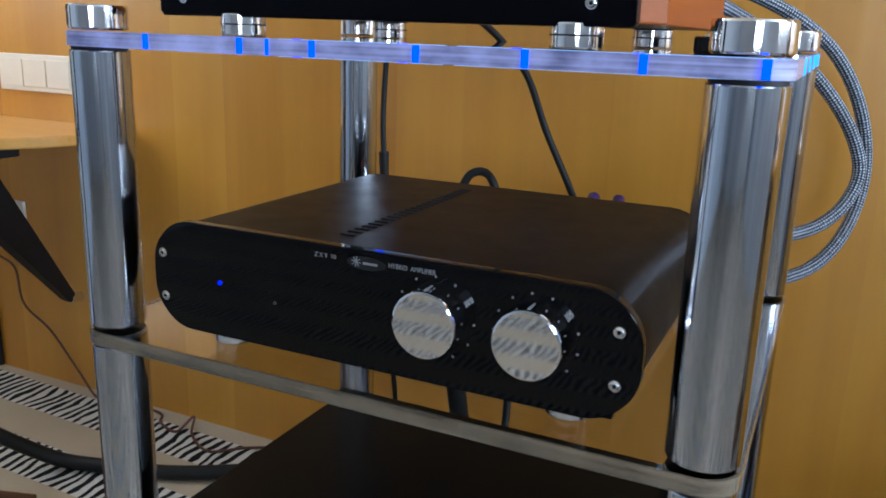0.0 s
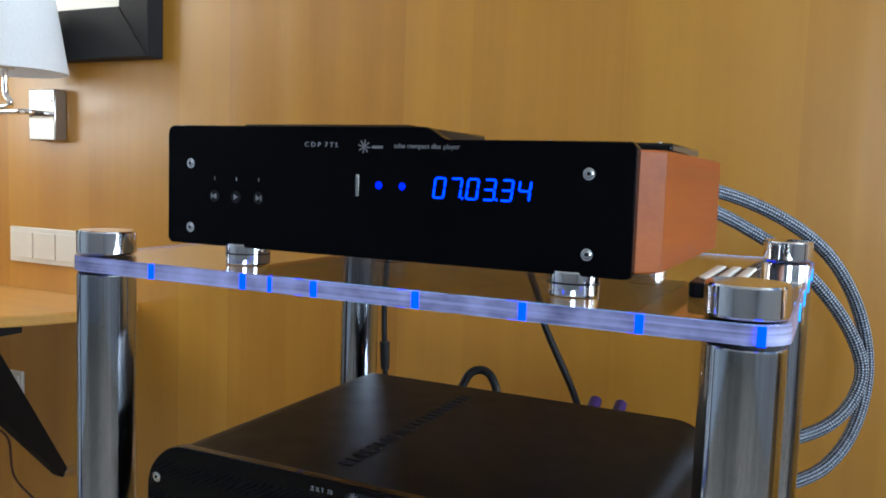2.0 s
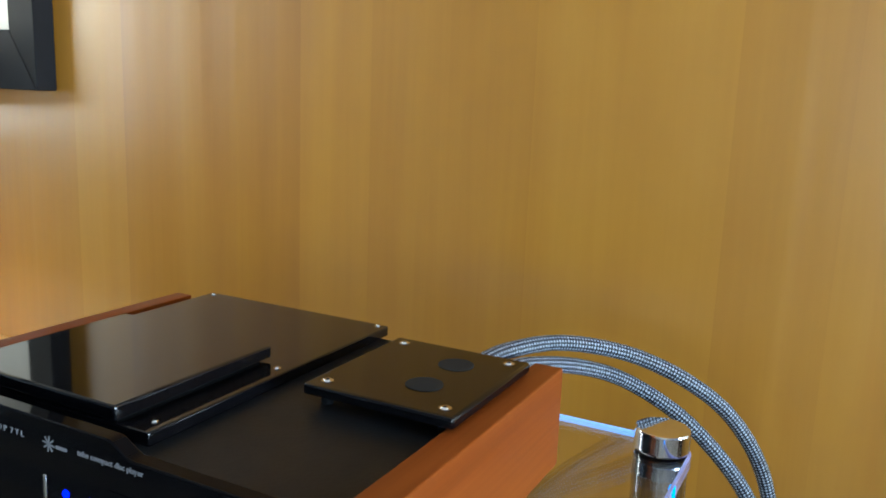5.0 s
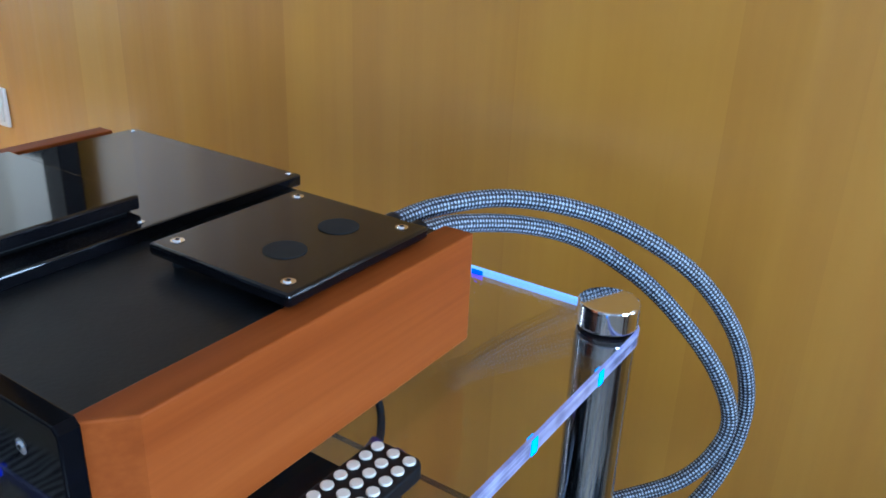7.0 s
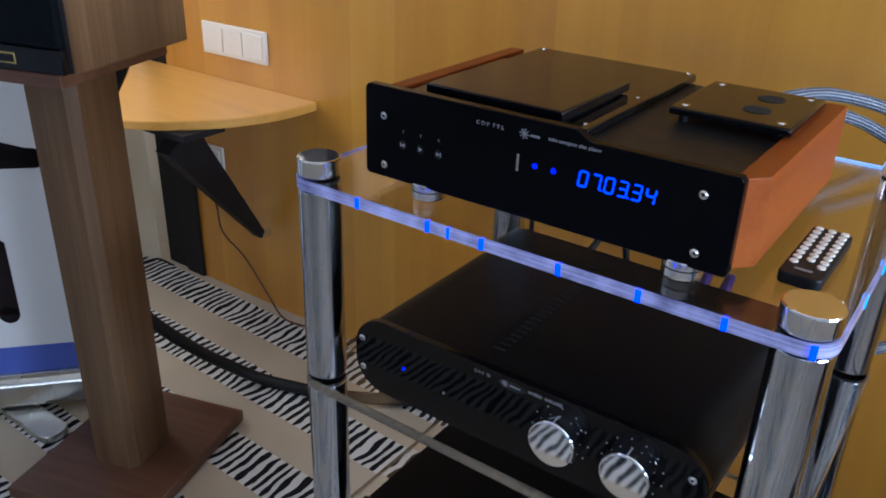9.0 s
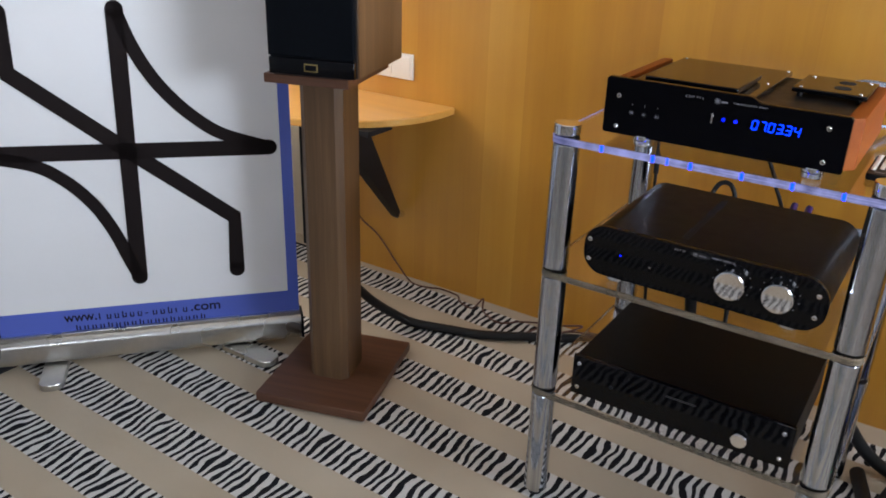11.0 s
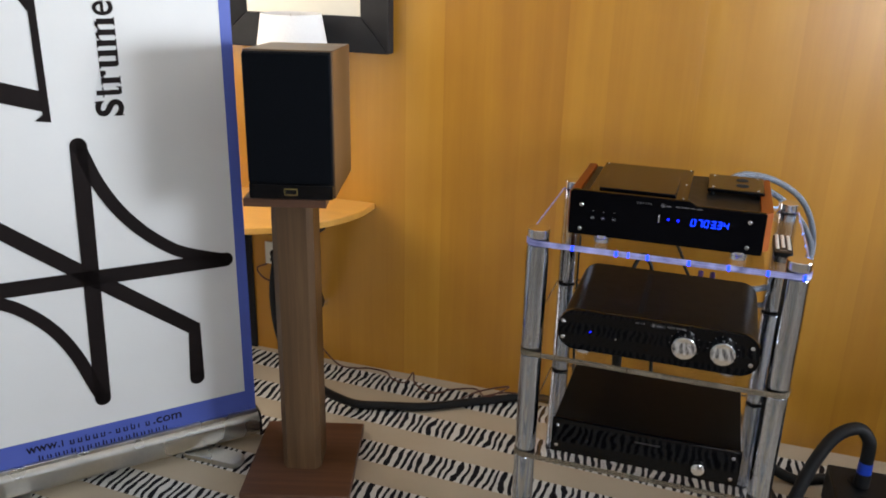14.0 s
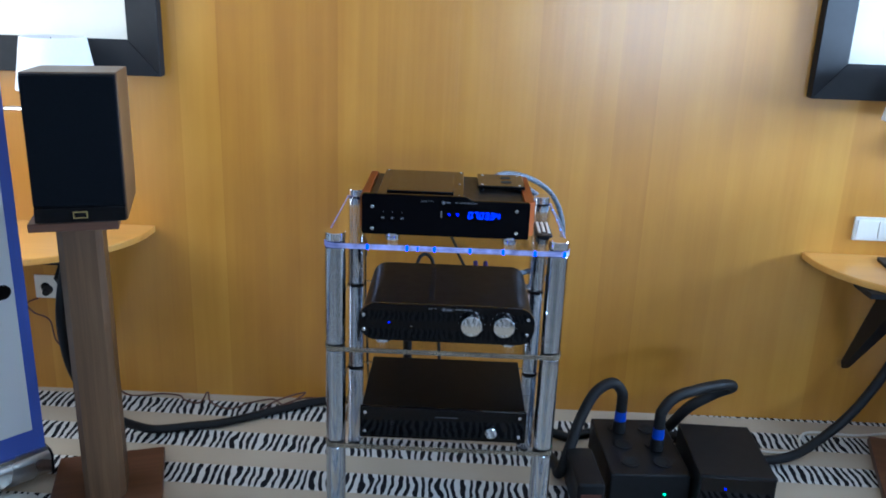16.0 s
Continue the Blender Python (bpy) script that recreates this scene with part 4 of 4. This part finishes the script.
# ---- pictures, wall lamps, sockets ----
def picture(x0, x1, z0, z1, label):
    p = thing("framed_picture", ((x0 + x1) / 2, NORTH, z0), 0, label, "picture", "framed pictures")
    b, deep = 0.112, 0.045
    corners = [(x0, z0), (x1, z0), (x1, z1), (x0, z1)]
    inner = [(x0 + b, z0 + b), (x1 - b, z0 + b), (x1 - b, z1 - b), (x0 + b, z1 - b)]
    for i in range(4):
        j = (i + 1) % 4
        bm = bmesh.new()
        o1, o2, n1, n2 = corners[i], corners[j], inner[i], inner[j]
        yo, yi, yb = NORTH - deep, NORTH - 0.016, NORTH - 0.001
        v = [bm.verts.new(c) for c in ((o1[0], yo, o1[1]), (o2[0], yo, o2[1]), (n2[0], yi, n2[1]), (n1[0], yi, n1[1]),
                                       (o1[0], yb, o1[1]), (o2[0], yb, o2[1]), (n2[0], yb, n2[1]), (n1[0], yb, n1[1]))]
        for f in ((0, 1, 2, 3), (4, 5, 6, 7), (0, 1, 5, 4), (1, 2, 6, 5), (2, 3, 7, 6), (3, 0, 4, 7)):
            bm.faces.new([v[k] for k in f])
        bmesh.ops.recalc_face_normals(bm, faces=bm.faces[:])
        part("frame_side", bevel(bm, 0.002, 1), matt_black, p, "deep black bevelled frame side")
    part("print", box(x0 + b - 0.004, x1 - b + 0.004, NORTH - 0.012, NORTH - 0.002, z0 + b - 0.004, z1 - b + 0.004), paper, p, "plain cream sheet behind glass")


picture(-1.64, -0.994, 1.170, 1.98, "cream picture in a wide black frame on the veneer")
picture(1.115, 1.752, 1.183, 1.99, "pale picture in a wide black frame above the table")


def wall_lamp(px, sx, side, label):
    w = thing("wall_lamp", (px, NORTH, 0.998), 0, label, "wall lamp", "wall lamps")
    plate = part("back_plate", box(px - 0.042, px + 0.042, NORTH - 0.034, NORTH - 0.001, 0.997, 1.111, 0.003), nickel, w, "square satin nickel wall plate")
    part("trim_screw", cyl(0.003, (px + 0.03, NORTH - 0.0365, 1.085), (px + 0.03, NORTH - 0.034, 1.085), None, 12), chrome, plate)
    part("arm", tube([(px, NORTH - 0.034, 1.057), (px, NORTH - 0.075, 1.057), (px + 0.6 * side, NORTH - 0.085, 1.057), (px + side, NORTH - 0.095, 1.058), (px + side, NORTH - 0.125, 1.060), (sx, 1.415, 1.064), (sx, 1.41, 1.09), (sx, 1.41, 1.15)], 0.0065, 12), chrome, w, "thin chrome arm", sharp=80)
    part("lamp_holder", cyl(0.018, (sx, 1.41, 1.14), (sx, 1.41, 1.20), None, 20, 0.002), white_plastic, w)
    bm = bmesh.new()
    n = 56
    rings = [[bm.verts.new((sx + r * math.cos(math.tau * k / n), 1.41 + r * math.sin(math.tau * k / n), z)) for k in range(n)] for r, z in ((0.122, 1.134), (0.096, 1.293), (0.093, 1.293), (0.119, 1.134))]
    for i in range(4):
        for k in range(n):
            bm.faces.new((rings[i][k], rings[i][(k + 1) % n], rings[(i + 1) % 4][(k + 1) % n], rings[(i + 1) % 4][k]))
    part("shade", bm, shade_cloth, w, "white tapered fabric shade")
    part("shade_spider", joined(*[cyl(0.0018, (sx, 1.41, 1.2), (sx + 0.095 * math.cos(math.tau * k / 3), 1.41 + 0.095 * math.sin(math.tau * k / 3), 1.285), None, 8) for k in range(3)]), chrome, w)


wall_lamp(-1.322, -1.284, -0.15, "chrome wall lamp with white tapered fabric shade")
wall_lamp(1.502, 1.434, 0.17, "chrome wall lamp with white tapered fabric shade beside a picture")


def socket_plate(x0, x1, z0, z1, modules, label, plug=False):
    s = thing("wall_socket", ((x0 + x1) / 2, NORTH, z0), 0, label, "wall socket", "wall sockets")
    part("plate", box(x0, x1, NORTH - 0.010, NORTH - 0.001, z0, z1, 0.003), white_plastic, s)
    step = (x1 - x0 - 0.016) / modules
    for k in range(modules):
        a = x0 + 0.008 + step * k
        m = part("module", box(a + 0.002, a + step - 0.002, NORTH - 0.0135, NORTH - 0.010, z0 + 0.011, z1 - 0.011, 0.0012), white_plastic, s)
        if plug:
            part("well", cyl(0.018, ((a + a + step) / 2, NORTH - 0.0141, (z0 + z1) / 2), ((a + a + step) / 2, NORTH - 0.0135, (z0 + z1) / 2), None, 24), hole_black, m)
    return s


socket_plate(-1.465, -1.225, 0.714, 0.797, 3, "white three-gang switch plate on the veneered wall")
socket_plate(1.350, 1.590, 0.704, 0.787, 3, "white three-gang switch plate above the table")
socket_plate(-1.512, -1.430, 0.363, 0.450, 1, "white wall socket below the table with a black plug", True)
part_plug = thing("mains_plug", (-1.462, NORTH - 0.0145, 0.40), 0, "black mains plug in the low wall socket", "plug")
part("body", cyl(0.017, (-1.462, NORTH - 0.0146, 0.40), (-1.455, NORTH - 0.05, 0.398), 0.012, 20, 0.002), rubber, part_plug)


# ---- cables ----
def cable(name, points, r, material, label, seg=10, group=""):
    return tagged(part(name, tube(points, r, seg), material, sharp=80), label, "cable", group)


RR = 0.0084
LOOP = [(0.085, 1.162, 0.947), (0.097, 1.215, 0.950), (0.132, 1.278, 0.948), (0.190, 1.335, 0.930), (0.248, 1.370, 0.899), (0.292, 1.397, 0.858), (0.325, 1.422, 0.797), (0.341, 1.432, 0.728), (0.337, 1.415, 0.668), (0.318, 1.378, 0.622), (0.283, 1.340, 0.592), (0.22, 1.27, 0.586), (0.15, 1.20, 0.618), (0.112, 1.150, 0.655)]
INNER = [(0.112, 1.162, 0.945), (0.119, 1.212, 0.940), (0.145, 1.285, 0.923), (0.183, 1.335, 0.901), (0.238, 1.362, 0.865), (0.283, 1.380, 0.820), (0.316, 1.394, 0.773), (0.334, 1.400, 0.726), (0.329, 1.388, 0.691), (0.308, 1.366, 0.661), (0.272, 1.335, 0.643), (0.21, 1.25, 0.643), (0.16, 1.18, 0.658), (0.142, 1.150, 0.660)]
for line in (LOOP, INNER):
    cable("signal_cable", line, RR, braid, "thick grey braided signal cable looping behind the rack", 14, "braided signal cables")
cable("speaker_cable", [(-1.043, 1.062, 0.95), (-1.085, 1.06, 0.84), (-1.11, 1.00, 0.72), (-1.124, 0.957, 0.58), (-1.124, 0.957, 0.46), (-1.12, 0.99, 0.35), (-1.11, 1.06, 0.235), (-1.09, 1.15, 0.125), (-1.05, 1.22, 0.055), (-1.0, 1.262, 0.02), (-0.90, 1.295, 0.017), (-0.78, 1.335, 0.017), (-0.62, 1.435, 0.017), (-0.47, 1.515, 0.017), (-0.30, 1.50, 0.018), (-0.18, 1.40, 0.06), (-0.155, 1.30, 0.25), (-0.16, 1.22, 0.52), (-0.16, 1.155, 0.655)], 0.0145, rubber, "thick black loudspeaker cable hanging behind the stand to the carpet")
cable("thin_cord", [(-1.50, 1.54, 0.366), (-1.54, 1.535, 0.345), (-1.52, 1.538, 0.31), (-1.467, 1.54, 0.282), (-1.447, 1.54, 0.194), (-1.36, 1.54, 0.139), (-1.277, 1.54, 0.052), (-1.201, 1.524, 0.004), (-1.129, 1.523, 0.004), (-1.085, 1.54, 0.004), (-1.01, 1.533, 0.004), (-0.98, 1.50, 0.004), (-0.92, 1.485, 0.004), (-0.90, 1.52, 0.03), (-0.88, 1.49, 0.004), (-0.80, 1.45, 0.004), (-0.74, 1.50, 0.004), (-0.66, 1.52, 0.012), (-0.60, 1.45, 0.03), (-0.54, 1.53, 0.04), (-0.64, 1.46, 0.035), (-0.70, 1.40, 0.005), (-0.55, 1.50, 0.03), (-0.40, 1.54, 0.006)], 0.003, brown_flex, "thin dark cord trailing along the wall", 8)
cable("thin_cord", [(-1.953, 1.36, 0.004), (-1.887, 1.35, 0.004), (-1.83, 1.40, 0.004), (-1.793, 1.47, 0.004), (-1.774, 1.53, 0.004), (-1.70, 1.535, 0.004)], 0.0035, rubber, "thin black cord at the foot of the curtain", 8)
cable("rear_cord", [(-0.10, 1.13, 0.90), (-0.095, 1.22, 0.87), (-0.066, 1.25, 0.825), (-0.035, 1.25, 0.755), (0.006, 1.25, 0.675), (0.035, 1.20, 0.64), (0.05, 1.152, 0.64)], 0.0045, rubber, "thin black cord hanging behind the disc player", 8)
cable("rear_cord", [(-0.13, 1.150, 0.66), (-0.128, 1.19, 0.675), (-0.118, 1.20, 0.697), (-0.102, 1.205, 0.702), (-0.086, 1.20, 0.692), (-0.078, 1.20, 0.66), (-0.07, 1.21, 0.55), (-0.05, 1.20, 0.36), (-0.05, 1.105, 0.35)], 0.0055, rubber, "black mains lead arching behind the amplifier", 10)
cable("rear_cord", [(-0.22, 1.136, 0.91), (-0.26, 1.22, 0.905), (-0.298, 1.298, 0.86), (-0.304, 1.30, 0.75), (-0.300, 1.30, 0.66), (-0.296, 1.31, 0.45), (-0.285, 1.36, 0.10), (-0.27, 1.40, 0.008)], 0.0042, rubber, "thin black cord hanging beside a rear post", 8)
tagged(part("cord_joint", cyl(0.0078, (-0.302, 1.30, 0.70), (-0.300, 1.30, 0.658), 0.0066, 16, 0.0012), rubber), "black moulded joint on a hanging cord", "cable joint")
for x, mat in ((0.05, purple_shell), (0.08, purple_shell)):
    tagged(part("plug_shell", cyl(0.0085, (x, 1.148, 0.665), (x, 1.19, 0.690), 0.007, 18, 0.001), mat), "violet plug shell behind the amplifier", "plug", "violet plugs")


# ---- mains boxes on the carpet ----
def mains_strip():
    m = thing("mains_distributor", (0.595, 1.125, 0), 2, "black mains distributor with outlets and blue plugs on the carpet", "power strip")
    part("housing", box(-0.122, 0.122, -0.168, 0.168, 0.008, 0.12, 0.006), satin_black, m, local=True)
    for x in (-0.05, 0.05):
        for y in (-0.10, 0.0, 0.10):
            o = part("outlet", cyl(0.029, (x, y, 0.120), (x, y, 0.124), None, 32, 0.001), matt_black, m, local=True)
            part("well", cyl(0.021, (x, y, 0.124), (x, y, 0.1246), None, 28), hole_black, o, local=True)
    part("indicator", cyl(0.003, (0.045, -0.171, 0.055), (0.045, -0.168, 0.055), None, 12), green_led, m, "lit green indicator", local=True)
    for x in (-0.09, 0.09):
        for y in (-0.15, 0.15):
            part("foot", cyl(0.012, (x, y, 0), (x, y, 0.008), None, 14), rubber, m, local=True)


def transformer_box():
    m = thing("transformer_box", (0.843, 1.055, 0), -2, "plain black metal transformer box on the carpet", "power supply")
    part("housing", box(-0.112, 0.112, -0.15, 0.15, 0.010, 0.160, 0.004), satin_black, m, local=True)
    part("front_panel", box(-0.106, 0.106, -0.154, -0.150, 0.016, 0.154, 0.002), gloss_black, m, local=True)
    part("indicator", cyl(0.002, (-0.035, -0.1565, 0.12), (-0.035, -0.154, 0.12), None, 12), blue_led, m, "lit blue indicator", local=True)
    for x in (-0.09, 0.09):
        for y in (-0.12, 0.12):
            part("foot", cyl(0.012, (x, y, 0), (x, y, 0.010), None, 14), rubber, m, local=True)


def side_adapter():
    a = thing("power_adapter", (0.408, 1.0, 0), 3, "dark brown-black adapter box beside the mains distributor", "power supply")
    part("housing", box(-0.042, 0.042, -0.105, 0.105, 0.006, 0.118, 0.012, 3), satin_black, a, local=True)
    part("label_strip", box(-0.030, 0.030, -0.1065, -0.1045, 0.03, 0.085), brown_flex, a, local=True)
    for x in (-0.03, 0.03):
        for y in (-0.08, 0.08):
            part("foot", cyl(0.008, (x, y, 0), (x, y, 0.008), None, 12), rubber, a, local=True)


mains_strip()
transformer_box()
side_adapter()


def mains_lead(px, py, way, rest, label):
    lead = thing("mains_lead", (px, py, 0.1246), 0, label, "mains lead", "mains leads")
    part("plug", cyl(0.021, (px, py, 0.1246), (px, py, 0.165), 0.020, 24, 0.002), rubber, lead, "black plug")
    part("collar", cyl(0.0195, (px, py, 0.165), (px, py, 0.200), 0.018, 24, 0.002), blue_shell, lead, "bright blue plug collar")
    part("flex", tube([(px, py, 0.20), (px, py, 0.23)] + rest, 0.0175, 14), rubber, lead, "thick black braided flex", sharp=80)


mains_lead(0.545, 1.20, 0, [(0.54, 1.20, 0.268), (0.505, 1.19, 0.302), (0.45, 1.17, 0.275), (0.405, 1.14, 0.195), (0.37, 1.10, 0.10), (0.345, 1.08, 0.035), (0.34, 1.16, 0.017), (0.30, 1.30, 0.017)], "black mains lead with blue collar rising from an outlet")
mains_lead(0.645, 1.10, 0, [(0.648, 1.10, 0.258), (0.69, 1.12, 0.298), (0.78, 1.16, 0.310), (0.865, 1.20, 0.308), (0.90, 1.23, 0.285), (0.86, 1.26, 0.245), (0.78, 1.26, 0.19), (0.74, 1.30, 0.10), (0.72, 1.36, 0.02)], "black mains lead with blue collar bent over the box")
cable("speaker_cable", [(0.70, 1.42, 0.017), (0.90, 1.30, 0.017), (1.00, 1.24, 0.017), (1.14, 1.25, 0.03), (1.28, 1.30, 0.10), (1.38, 1.33, 0.20), (1.46, 1.34, 0.36), (1.50, 1.32, 0.60)], 0.016, rubber, "thick black loudspeaker cable rising to the stand")
cable("speaker_cable", [(0.20, 1.33, 0.20), (0.30, 1.34, 0.06), (0.40, 1.33, 0.018), (0.46, 1.36, 0.017), (0.58, 1.40, 0.017), (0.70, 1.42, 0.017)], 0.016, rubber, "thick black cable on the carpet behind the rack")
cable("white_cord", [(0.96, 1.34, 0.006), (1.10, 1.31, 0.006), (1.20, 1.33, 0.006), (1.24, 1.42, 0.006), (1.30, 1.46, 0.006), (1.45, 1.45, 0.006), (1.60, 1.48, 0.006)], 0.004, white_plastic, "thin white cord lying on the carpet", 8)
